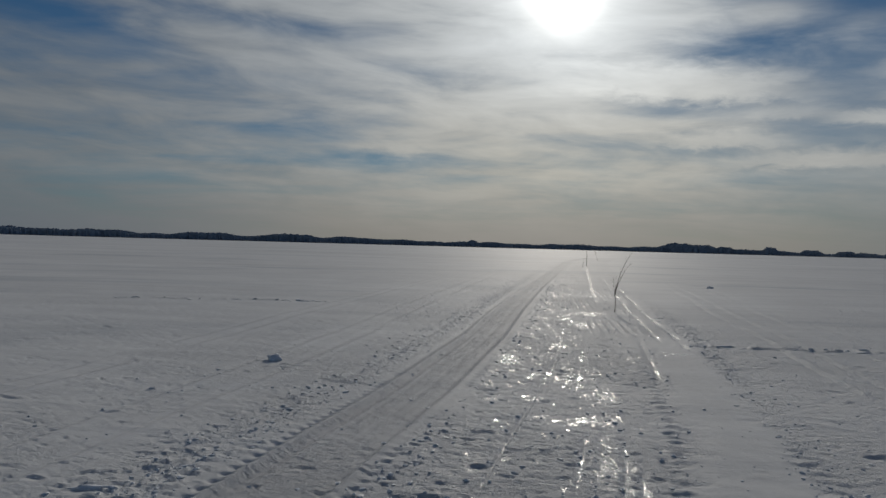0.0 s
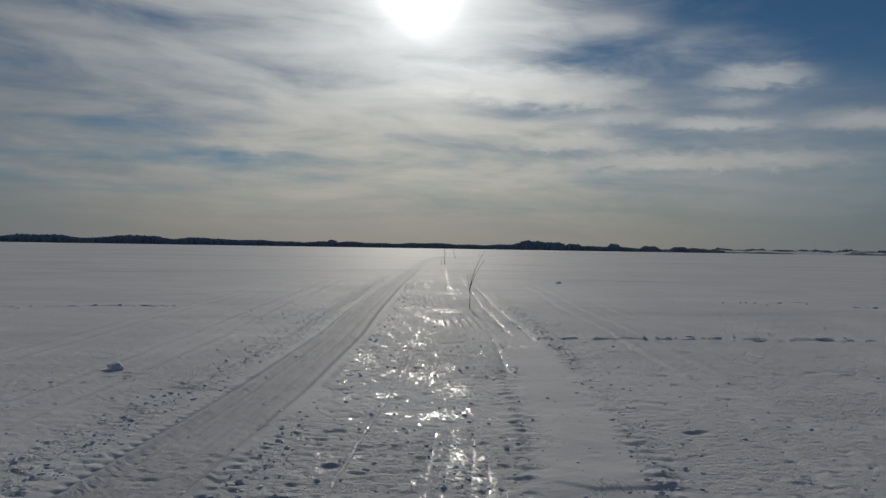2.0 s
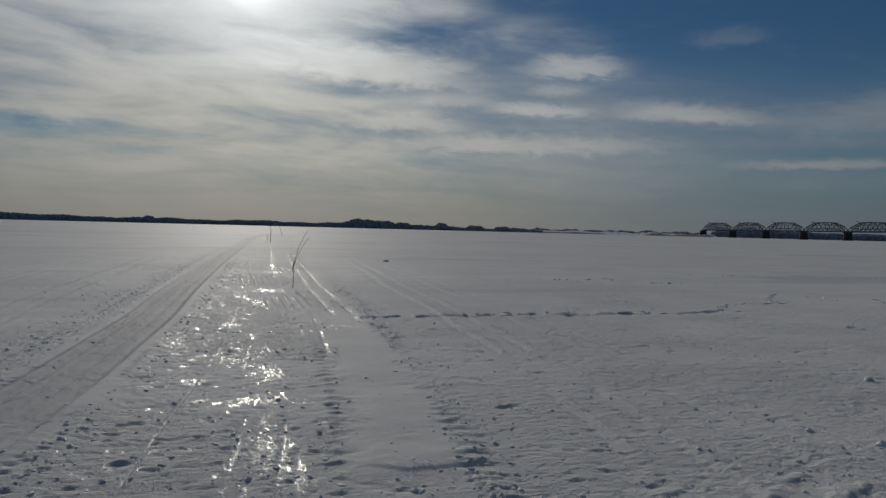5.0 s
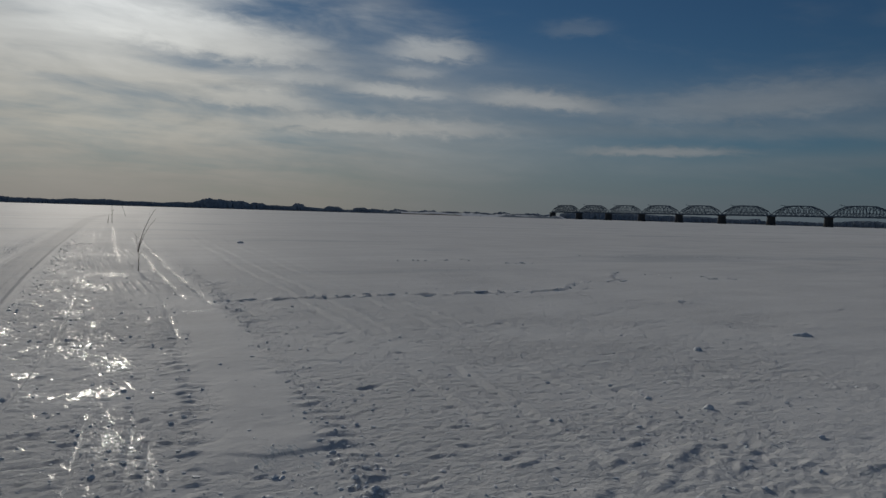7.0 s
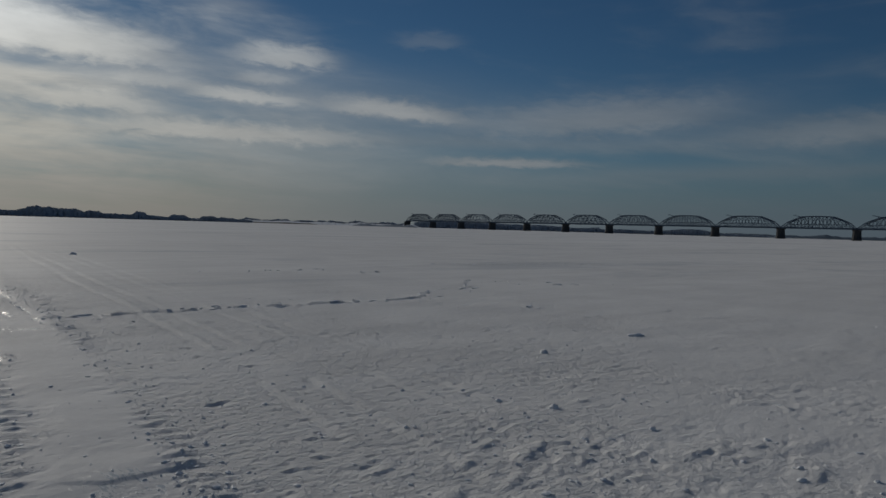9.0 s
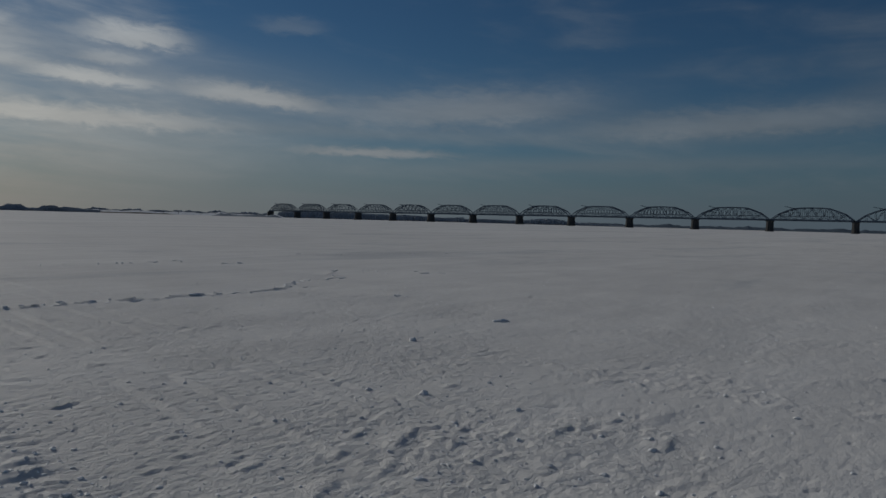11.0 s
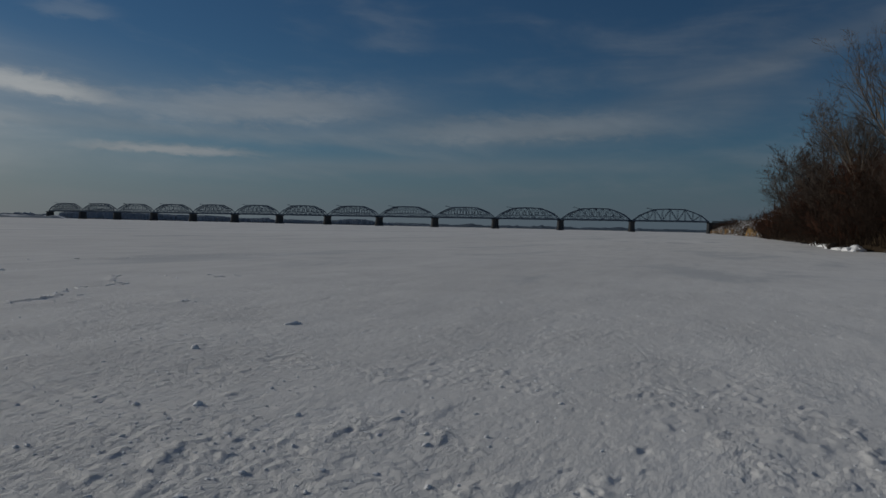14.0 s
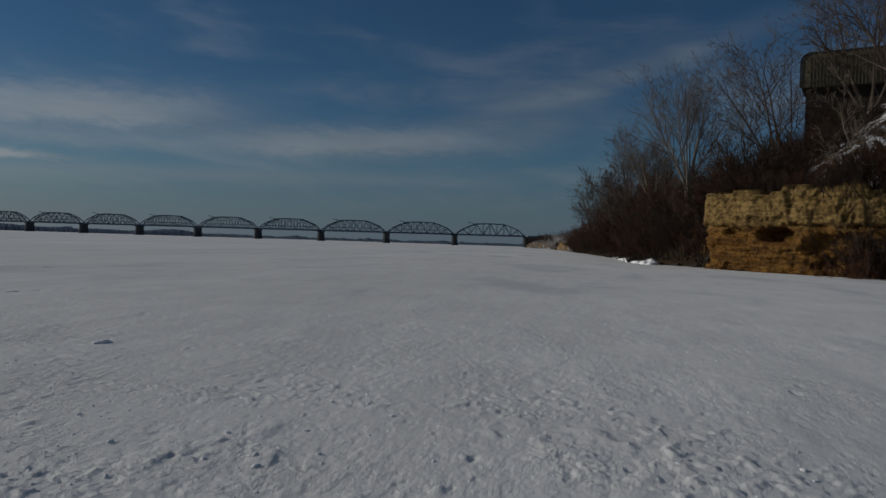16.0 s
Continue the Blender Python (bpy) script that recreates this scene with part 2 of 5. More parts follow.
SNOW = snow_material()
CLOD = material("loose_snow", (0.84, 0.86, 0.89), 0.65, 0.25, ((14.0, 0.02),), vary=0.06)
BARK = material("bare_bark", (0.10, 0.078, 0.064), 0.9, 0.1, ((8.0, 0.01),), vary=0.3, scale=1.5)
PALE_BARK = material("pale_bark", (0.22, 0.18, 0.145), 0.85, 0.15, ((8.0, 0.01),), vary=0.35, scale=2.0)
GOLD_TWIG = material("tan_twigs", (0.13, 0.105, 0.082), 0.9, 0.1, vary=0.25, scale=0.6)
TWIG = material("brown_twigs", (0.042, 0.029, 0.022), 0.9, 0.1, vary=0.3, scale=0.6)
RED_TWIG = material("reddish_twigs", (0.070, 0.033, 0.021), 0.9, 0.1, vary=0.3, scale=0.4)
STEEL = material("painted_steel", (0.07, 0.10, 0.145), 0.6, 0.3, vary=0.15, scale=0.2)
PIER = material("pier_masonry", (0.055, 0.058, 0.062), 0.9, 0.2, ((1.0, 0.1),), vary=0.25, scale=0.15)
# distance haze is put into this pale blue-grey tree colour
HAZED_WOODS = material("far_woods", (0.26, 0.30, 0.355), 0.95, 0.05, vary=0.3, scale=0.02)
WILLOW = material("dry_stick", (0.05, 0.04, 0.035), 0.85, 0.1, vary=0.25, scale=6.0)
SHED = material("mossy_sheet_metal", (0.095, 0.085, 0.055), 0.75, 0.3, ((5.0, 0.01),), vary=0.35, scale=0.8)
DARK = material("weathered_boards", (0.035, 0.030, 0.026), 0.9, 0.1, vary=0.3, scale=1.0)


# ---------------------------------------------------------------- tools
def part(name, bm, mat, parent=None, label=""):
    me = bpy.data.meshes.new(name)
    bm.to_mesh(me)
    bm.free()
    return hang(name, me, mat, parent, label)


def hang(name, me, mat, parent=None, label=""):
    if mat and not me.materials:
        me.materials.append(mat)
    ob = new(name, me)
    if parent:
        ob.parent = parent
    if label:
        ob["label"] = label
    return ob


def mesh_of(name, verts, faces, smooth=False):
    me = bpy.data.meshes.new(name)
    me.from_pydata([tuple(v) for v in verts], [], faces)
    if smooth:
        me.polygons.foreach_set("use_smooth", [True] * len(me.polygons))
    me.update()
    return me


def lattice(ix, iy, seed):
    h = (ix.astype(np.int64) * 374761393 + iy.astype(np.int64) * 668265263 + seed * 2147483647) & 0xFFFFFFFF
    h = ((h ^ (h >> 13)) * 1274126177) & 0xFFFFFFFF
    return ((h ^ (h >> 16)) & 0xFFFF) / 65535.0


def vnoise(x, y, seed=0):
    """Value noise, 0 to 1, on arrays."""
    ix, iy = np.floor(x), np.floor(y)
    fx, fy = x - ix, y - iy
    fx, fy = fx * fx * fx * (fx * (fx * 6 - 15) + 10), fy * fy * fy * (fy * (fy * 6 - 15) + 10)
    ix, iy = ix.astype(np.int64), iy.astype(np.int64)
    a, b = lattice(ix, iy, seed), lattice(ix + 1, iy, seed)
    c, d = lattice(ix, iy + 1, seed), lattice(ix + 1, iy + 1, seed)
    return (a * (1 - fx) + b * fx) * (1 - fy) + (c * (1 - fx) + d * fx) * fy


def fbm(x, y, octaves=4, seed=0, gain=0.5):
    total, amp, norm = 0.0, 1.0, 0.0
    for o in range(octaves):
        total = total + amp * vnoise(x * 2 ** o + 17.3 * o, y * 2 ** o - 9.1 * o, seed + o)
        norm += amp
        amp *= gain
    return total / norm


def smooth(v, lo, hi):
    t = np.clip((v - lo) / (hi - lo), 0, 1)
    return t * t * (3 - 2 * t)


# ---------------------------------------------------------------- the ice: one sheet to the horizon
def trail_x(y):
    """The middle of the driven track at y metres ahead."""
    return np.interp(y, [-20, 0, 4.45, 8, 13, 19.2, 30, 44, 68, 95, 125, 152, 200, 900],
                     [-6.5, -2.15, -1.18, -0.40, 0.50, 1.42, 3.15, 5.55, 9.6, 14.3, 21.0, 32.0, 60, 480])


# broken ledges of crust: lines through plan points, with their height
CRACKS = ((0.050, ((3.7, 12.35), (5.0, 12.25), (6.45, 12.28), (8.0, 12.05), (9.7, 11.85), (11.35, 11.8))),
          (0.050, ((11.35, 11.8), (13.5, 13.1), (14.9, 13.3), (16.9, 15.2))), (0.065, ((11.1, 21.4), (12.6, 20.9), (14.2, 20.7), (15.5, 21.0))),
          (0.045, ((16.9, 15.2), (17.6, 14.3), (17.1, 13.4))), (0.040, ((18.0, 12.7), (19.5, 12.1))), (0.030, ((12.6, 9.6), (11.9, 8.7))),
          (0.040, ((-8.8, 18.4), (-7.2, 18.9), (-5.0, 19.1), (-2.2, 18.9))), (0.045, ((15.6, 19.2), (16.6, 18.9))), (0.04, ((20.0, 24.0), (26.0, 21.0), (33.0, 19.0))))


def gauss(v, w):
    return np.exp(-(v / w) ** 2)


def pits(p, q, cell_p, cell_q, seed, chance, wide, deep, curl=0.35):
    """Thaw pits: each sinks gently along q and ends in a steep lip. chance: share of cells that hold one; wide, deep: half sizes as shares of a cell."""
    gi, gj = np.floor(p / cell_p), np.floor(q / cell_q)
    out = np.zeros(p.shape)
    for di in (-1, 0, 1):
        for dj in (-1, 0, 1):
            i, j = gi + di, gj + dj
            has, size = lattice(i, j, seed), 0.6 + 0.7 * lattice(i, j, seed + 1)
            depth = 0.5 + 1.0 * lattice(i, j, seed + 5) ** 3
            fp = (p - (i + 0.1 + 0.8 * lattice(i, j, seed + 2)) * cell_p) / (cell_p * wide * size)
            fq = (q - (j + 0.1 + 0.8 * lattice(i, j, seed + 3)) * cell_q) / (cell_q * deep * size)
            fq = fq + curl * fp * fp + 0.5 * (lattice(i, j, seed + 4) - 0.5) * fp
            side = np.clip(1 - fp * fp, 0, 1)
            dip = smooth(fq, -1.6, 0.45) * (1 - smooth(fq, 0.45, 0.85)) * side
            lip = 0.3 * smooth(fq, 0.5, 0.9) * smooth(fq, 2.2, 0.9) * side
            out = np.where(has < chance, np.where(dip > 0.02, np.minimum(out, -dip * depth), out + lip * depth), out)
    return out


def relief(x, y):
    """Height, glaze, packing and brokenness of the snow on the ice, by plan position."""
    r = np.hypot(x, y)
    u = x - trail_x(y)
    az = np.degrees(np.arctan2(x, y))
    near = smooth(r, 90, 25)
    fade = smooth(r, 300, 60)
    wob = (fbm(x * 0.5, y * 0.35, 3, 50) - 0.5) * 0.5
    # p runs across the sun's way, q along it
    ca, sa = math.cos(radians(SUN_AZ)), math.sin(radians(SUN_AZ))
    bend = (fbm(x * 0.7, y * 0.7, 3, 52) - 0.5) * 0.5
    p, q = ca * x - sa * y + bend * 0.5, sa * x + ca * y + bend
    patch = smooth(fbm(x * 0.55, y * 0.40, 4, 99), 0.40, 0.60)
    clump = smooth(fbm(x * 1.9, y * 1.3, 3, 53), 0.40, 0.62)
    # the parts of the place: driven track, its shoulder, thawed strip, swept band, field, rough crust
    tr = smooth(np.abs(u + wob * 0.10), 0.42, 0.31)
    w0, w1 = 0.50 + wob * 0.4, 3.1 + 0.02 * y + wob
    strip = smooth(u, w0 - 0.15, w0 + 0.25) * smooth(u, w1 + 0.3, w1 - 0.3)
    band = smooth(np.abs(u - (3.02 + 0.012 * y) - wob * 0.5) + (clump - 0.5) * 0.15, 0.46, 0.14) * smooth(y, 15, 7) * smooth(y, 4.2, 4.6)
    band = np.maximum(band, smooth(np.hypot((x - 2.05) / 0.42, (y - 5.15) / 0.62) + (clump - 0.5) * 0.3, 1.2, 0.65))
    field = smooth(u, 3.4, 3.9)
    left = smooth(u, -0.5, -0.9)
    shoulder = gauss(u + 0.95 + wob * 0.6, 0.38)
    crust = gauss(x - 4.3, 1.9) * gauss(y - 2.7, 1.5)
    # low drifts and fine unevenness
    h = (fbm(x * 0.06, y * 0.10, 3, 1) - 0.5) * 0.07 * fade
    h += (fbm(p * 0.55, q * 0.9, 4, 5, 0.55) - 0.5) * 0.030 * near
    h += (fbm(p * 6.0, q * 9.0, 3, 12, 0.6) - 0.5) * (0.004 + 0.007 * clump) * near
    # thaw pits of three sizes
    open_field = field * (0.12 + 0.88 * smooth(az, 75, 38)) * (0.35 + 0.65 * smooth(r, 32, 10))
    wild = np.clip(strip * (0.5 + 0.5 * patch) + shoulder * 0.7 + open_field * (0.6 + 0.4 * patch) + crust * 0.3
                   + left * (0.12 + 0.65 * smooth(u, -5.0, -1.4)) * (0.35 + 0.65 * patch) * smooth(r, 60, 16) + 0.7 * tr * (0.4 + 0.6 * clump)
                   + field * 0.10 * clump * smooth(r, 20, 6), 0, 1) * (1 - 0.95 * band)
    seen = (r < 70) & (r > 2.0) & (az > -45) & (az < 124)
    deepen = np.zeros(x.shape)
    if seen.any():
        ps, qs, ws = p[seen], q[seen], wild[seen]
        cs, ks = clump[seen], strip[seen]
        d = pits(ps, qs, 0.55, 0.60, 400, ws * 0.75 * (0.35 + 0.65 * cs), 0.19, 0.07) * 0.016
        d += pits(ps, qs, 0.22, 0.20, 410, ws * 1.1 * (0.45 + 0.55 * cs) + 0.03, 0.31, 0.14) * (0.013 + 0.004 * ks)
        d += pits(ps, qs, 0.12, 0.105, 420, ws * 0.9 + 0.04, 0.38, 0.22) * 0.009
        d += pits(ps, qs, 0.75, 0.95, 430, ws * 0.9 * (0.3 + 0.7 * cs), 0.17, 0.055) * 0.021 * smooth(r[seen], 5.5, 10)
        deepen[seen] = d
    h += deepen * near * (1 - 0.4 * crust) * (1 - 0.35 * smooth(az, 45, 65))
    # rough, heaved crust
    h += crust * (smooth(fbm(x * 3.2, y * 4.0, 4, 31, 0.6), 0.44, 0.66) * 0.008 + (fbm(p * 9, q * 12, 3, 33, 0.65) - 0.5) * 0.016)
    dull = smooth(fbm(x * 0.9, y * 1.1, 3, 36), 0.46, 0.62) * smooth(r, 12, 6) * smooth(az, 40, 62)
    h += dull * (smooth(fbm(x * 5.5, y * 5.5, 3, 37, 0.6), 0.52, 0.68) * 0.014 + (fbm(x * 14, y * 14, 3, 38, 0.65) - 0.5) * 0.012)
    # driven track: pressed bed, grooves along it, cleat marks at both edges
    h = h * (1 - 0.3 * tr) - tr * 0.020 + tr * (fbm(x * 9.0, y * 5.0, 3, 40, 0.6) - 0.5) * 0.012 * near
    wide = 1 + r / 25
    h += (gauss(np.abs(u) - 0.38, 0.035 * wide) * 0.018 - gauss(np.abs(u) - 0.28, 0.03 * wide) * 0.012) * smooth(r, 160, 50)
    for g, k in ((-0.16, 0.004), (0.06, 0.005)):
        h -= gauss(u - g - wob * 0.05, 0.022 * wide) * k * smooth(r, 70, 20)
    cleat = smooth(np.sin(y * 2 * np.pi / 0.15 + 2.5 * wob + 3 * u), -0.1, 0.7)
    h -= (gauss(u + 0.46 + wob * 0.1, 0.050) * 0.018 + gauss(u + 0.98 + wob * 0.2, 0.05) * 0.014 * patch + gauss(u - 0.50, 0.05) * 0.014 * clump) * cleat * smooth(r, 28, 10)
    h -= (gauss(u + 0.46 + wob * 0.1, 0.045 * wide) + 0.7 * gauss(u + 0.98 + wob * 0.2, 0.04 * wide)) * 0.010 * smooth(r, 90, 30)
    h += shoulder * smooth(fbm(x * 9, y * 10, 3, 41), 0.56, 0.70) * 0.014 * near * (0.3 + 0.7 * clump)
    # older, drifted-over tracks out on the left and right
    for du, k in ((-4.1, 0.012), (-3.7, 0.012), (-2.2, 0.010), (-1.6, 0.010), (4.6, 0.012), (5.1, 0.012), (5.9, 0.010), (6.4, 0.010)):
        line = u - du - 0.035 * y * np.sign(du) - wob * 0.4
        h += (gauss(line - 0.09, 0.06 * wide) - gauss(line, 0.06 * wide)) * k * smooth(r, 70, 25) * smooth(fbm(x * 0.4, y * 0.4, 2, 47), 0.36, 0.5)
    # trodden, thawed and refrozen strip
    tread = fbm(x * 6.0, y * 6.0, 4, 61, 0.6)
    h += strip * ((tread - 0.5) * 0.016 - 0.008) * smooth(r, 130, 30)
    glaze = strip * smooth(fbm(x * 2.6, y * 1.3, 4, 71) + 0.5 * (0.5 - tread), 0.60, 0.74) * (0.5 + 0.5 * smooth(y, 34, 8)) * 0.45
    glaze = np.maximum(glaze, strip * (0.35 + 0.65 * smooth(u, 2.4, 1.2)) * smooth(fbm(x * 8, y * 5, 2, 73), 0.68, 0.80))
    glaze = glaze * (1 - band)
    # ribbed prints of a track across the strip
    for cx, cy, wx, wy in ((3.45, 21.3, 0.55, 2.4), (3.2, 15.3, 0.5, 1.3), (5.1, 26.5, 0.5, 3.0)):
        on = np.exp(-((x - cx - 0.12 * (y - cy)) / wx) ** 4 - ((y - cy) / wy) ** 4)
        rib = np.sin((x - 0.12 * y) * 2 * np.pi / 0.17)
        h += on * rib * 0.012
        glaze = np.maximum(glaze, on * smooth(rib, 0.1, 0.8) * 0.5)
    # ruts that hold the glaze
    for du, wd, y0, y1 in ((1.92, 0.035, 3.3, 6.2), (2.06, 0.055, 3.3, 6.3), (2.24, 0.035, 3.3, 5.9), (1.30, 0.018, 3.5, 9.0), (1.38, 0.03, 8, 14), (2.36, 0.03, 3.3, 5.2),
                           (3.10, 0.06, 13, 40), (3.45, 0.07, 12, 40), (2.75, 0.04, 9, 13), (1.75, 0.06, 8, 12), (2.3, 0.1, 22, 60)):
        line = gauss(u - du - wob * 0.12, wd) * smooth(y, y0 - 0.4, y0 + 0.4) * smooth(y, y1 + 0.8, y1 - 0.6)
        h = h * (1 - 0.75 * line) - line * 0.012
        glaze = np.maximum(glaze, 1.1 * line * smooth(fbm(x * 3, y * 1.5, 3, 81), 0.40, 0.54))
    for cx, cy, wx, wy in ((1.22, 6.72, 0.42, 0.22), (1.18, 5.1, 0.20, 0.9), (1.35, 8.9, 0.30, 0.35), (3.45, 11.3, 0.35, 0.30), (0.75, 10.2, 0.16, 0.8),
                           (4.6, 25, 0.4, 0.8), (2.0, 4.5, 0.25, 0.2), (1.7, 12, 0.2, 0.5), (3.3, 18.0, 0.4, 0.7), (1.6, 7.9, 0.2, 0.5), (2.6, 15.5, 0.25, 0.8)):
        spot = 0.95 * np.exp(-((x - cx) / wx) ** 2 - ((y - cy) / wy) ** 2) * smooth(tread, 0.30, 0.45)
        glaze = np.maximum(glaze, spot)
    # smooth swept band: low drift with a scalloped, broken edge
    h = h * (1 - 0.8 * band) + band * (0.006 + 0.014 * fbm(p * 0.8, q * 2.2, 2, 90))
    edge = gauss(u - 3.52 - 0.02 * y - wob * 0.25, 0.13 + 0.004 * r) * smooth(r, 45, 20)
    scal = np.sin(q * 2 * np.pi / 0.23 + 5 * bend + 2 * u)
    h += edge * (smooth(scal, -0.2, 0.8) * 0.012 + smooth(fbm(x * 7, y * 9, 3, 91), 0.50, 0.66) * 0.014) * (0.35 + 0.65 * patch)
    rim = gauss(u - 2.62 - wob * 0.3, 0.07) * smooth(y, 14, 8)
    h += rim * smooth(scal, -0.1, 0.8) * 0.014
    # broken shelf of crust where the band begins
    cut = y - (4.62 - 0.10 * (x - 1.5)) + (fbm(x * 3.0, x * 0, 3, 92) - 0.5) * 0.22
    shelf = smooth(x, 1.55, 1.95) * smooth(x, 2.75, 2.45)
    h += shelf * smooth(cut, -0.03, 0.03) * np.exp(-np.clip(cut, 0, 9) / 0.5) * 0.013
    glaze = np.maximum(glaze, shelf * smooth(cut, 0.0, -0.1) * smooth(cut, -0.5, -0.2) * smooth(tread, 0.4, 0.55) * smooth(x, 2.5, 2.1))
    # cracked ledges crossing the field, steep on the side away from the sun
    for k, line in CRACKS:
        for (x0, y0), (x1, y1) in zip(line, line[1:]):
            L = math.hypot(x1 - x0, y1 - y0)
            s = ((x - x0) * (x1 - x0) + (y - y0) * (y1 - y0)) / L
            d = ((y - y0) * (x1 - x0) - (x - x0) * (y1 - y0)) / L * (1 if x1 > x0 else -1)
            close = (s > -0.5) & (s < L + 0.5) & (np.abs(d) < 2.0)
            if not close.any():
                continue
            s, d = s[close], d[close] + (fbm(x[close] * 1.1, y[close] * 0.3, 3, 95) - 0.5) * 0.55
            on = smooth(s, -0.2, 0.1) * smooth(s, L + 0.2, L - 0.1)
            on = on * (0.15 + 0.85 * smooth(fbm(x[close] * 3.2, y[close] * 0.5, 3, 97, 0.65), 0.50, 0.58))
            h[close] += on * k * smooth(d, -0.03, 0.02) * np.exp(-np.clip(d, 0, 9) / 0.13) * 0.8
    # single drifts with a steep end, and broken pieces of crust
    for cx, cy, wx, wy, k, lean in ((4.42, 3.20, 0.24, 0.10, 0.036, 0.35), (4.30, 3.52, 0.17, 0.06, 0.025, 0.2), (3.35, 2.98, 0.17, 0.09, 0.030, 0.3), (3.85, 3.30, 0.08, 0.06, 0.022, 0.1), (3.31, 3.58, 0.13, 0.05, 0.02, 0.2), (4.82, 0.86, 0.17, 0.10, 0.030, -0.3),
                                    (5.12, 0.33, 0.08, 0.05, 0.02, 0.0), (6.74, -0.93, 0.20, 0.14, 0.03, 0.2), (6.48, -1.12, 0.10, 0.09, 0.025, 0.0), (6.31, -1.42, 0.12, 0.08, 0.02, 0.0), (6.61, 0.0, 0.12, 0.08, 0.02, 0.3), (6.36, 1.91, 0.28, 0.14, 0.012, 0.0),
                                    (5.41, 2.38, 0.14, 0.05, 0.018, -0.2), (6.04, 3.83, 0.09, 0.06, 0.025, 0.0), (3.88, 2.90, 0.14, 0.06, 0.022, 0.2), (5.45, 3.19, 0.06, 0.05, 0.022, 0.0), (2.9, 3.1, 0.16, 0.07, 0.03, 0.2)):
        ex, ey = (x - cx) / wx, (y - cy - lean * (x - cx)) / wy
        ey = np.where(ey < 0, ey * 1.8, ey * 0.8)
        h += 0.7 * k * np.exp(-ex ** 4 - ey ** 2) * (0.75 + 0.5 * (fbm(x * 16, y * 16, 2, 58)))
    # coarser where the sheet is coarser: round the standing place and behind it
    h = h * (0.12 + 0.88 * smooth(az, -50, -38) * smooth(az, 126, 118) * smooth(r, 2.0, 3.0))
    packed = np.clip(smooth(np.abs(u), 0.55 + 0.004 * r, 0.30) * smooth(r, 220, 120) * 0.95 + strip * 0.30 + 0.22 * patch * near, 0, 1)
    broken = np.clip(wild + 0.5 * crust + 0.4 * dull + edge * 0.8 + 0.35 * tr, 0, 1) * (1 - 0.85 * band)
    sheet = 0.22 * np.exp(-((x - 6) / 16) ** 2 - ((y - 120) / 28) ** 2) * smooth(fbm(x * 0.12, y * 0.05, 3, 88), 0.42, 0.6)
    return h, np.maximum(np.clip(glaze, 0, 1) * smooth(r, 160, 70), sheet), packed, broken


def ice_sheet():
    fine_az = np.concatenate([np.arange(-38.0, 32.0, 0.12), np.arange(32.0, 119.0, 0.15)])
    coarse = np.arange(119.0, 322.0, 1.5)
    azs = np.radians(np.concatenate([fine_az, coarse]))
    radii = [0.3]
    while radii[-1] < 4900:
        rr = radii[-1]
        radii.append(rr * (1.03 if rr < 2.9 else 1.0045 if rr < 24 else 1.007 if rr < 60 else 1.02 if rr < 150 else 1.06))
    rad = np.array(radii)
    na, nr = len(azs), len(rad)
    A, Rr = np.meshgrid(azs, rad)
    X, Y = np.sin(A) * Rr, np.cos(A) * Rr
    rows = [relief(X[j:j + 12], Y[j:j + 12]) for j in range(0, nr, 12)]
    Z, glaze, packed, broken = (np.concatenate([row[k] for row in rows]) for k in range(4))
    n = na * nr
    co = np.empty((n + 1, 3), dtype=np.float32)
    co[:n, 0], co[:n, 1], co[:n, 2] = X.ravel(), Y.ravel(), Z.ravel()
    co[n] = (0, 0, 0)
    j, i = np.meshgrid(np.arange(nr - 1), np.arange(na), indexing="ij")
    i2 = (i + 1) % na
    quads = np.stack([j * na + i, (j + 1) * na + i, (j + 1) * na + i2, j * na + i2], -1).reshape(-1, 4)[:, ::-1]
    hub = np.stack([np.full(na, n), (np.arange(na) + 1) % na, np.arange(na)], -1)
    me = bpy.data.meshes.new("ground")
    me.vertices.add(n + 1)
    me.vertices.foreach_set("co", co.ravel())
    nq, nh = len(quads), len(hub)
    me.loops.add(nq * 4 + nh * 3)
    me.loops.foreach_set("vertex_index", np.concatenate([quads.ravel(), hub.ravel()]).astype(np.int32))
    me.polygons.add(nq + nh)
    start = np.concatenate([np.arange(nq) * 4, nq * 4 + np.arange(nh) * 3]).astype(np.int32)
    me.polygons.foreach_set("loop_start", start)
    me.polygons.foreach_set("use_smooth", np.ones(nq + nh, dtype=bool))
    me.update(calc_edges=True)
    for name, data in (("ice", glaze), ("packed", packed), ("broken", broken)):
        layer = me.attributes.new(name, "FLOAT", "POINT")
        layer.data.foreach_set("value", np.append(data.ravel(), 0.0).astype(np.float32))
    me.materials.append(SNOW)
    tagged(new("ground", me), "wind-packed snow over river ice with driven tracks", "snow", kind="structure")


ice_sheet()


def snow_at(x, y):
    return float(relief(np.array([float(x)]), np.array([float(y)]))[0][0])


# ---------------------------------------------------------------- far shore
def circle(az, r):
    return math.sin(radians(az)) * r, math.cos(radians(az)) * r


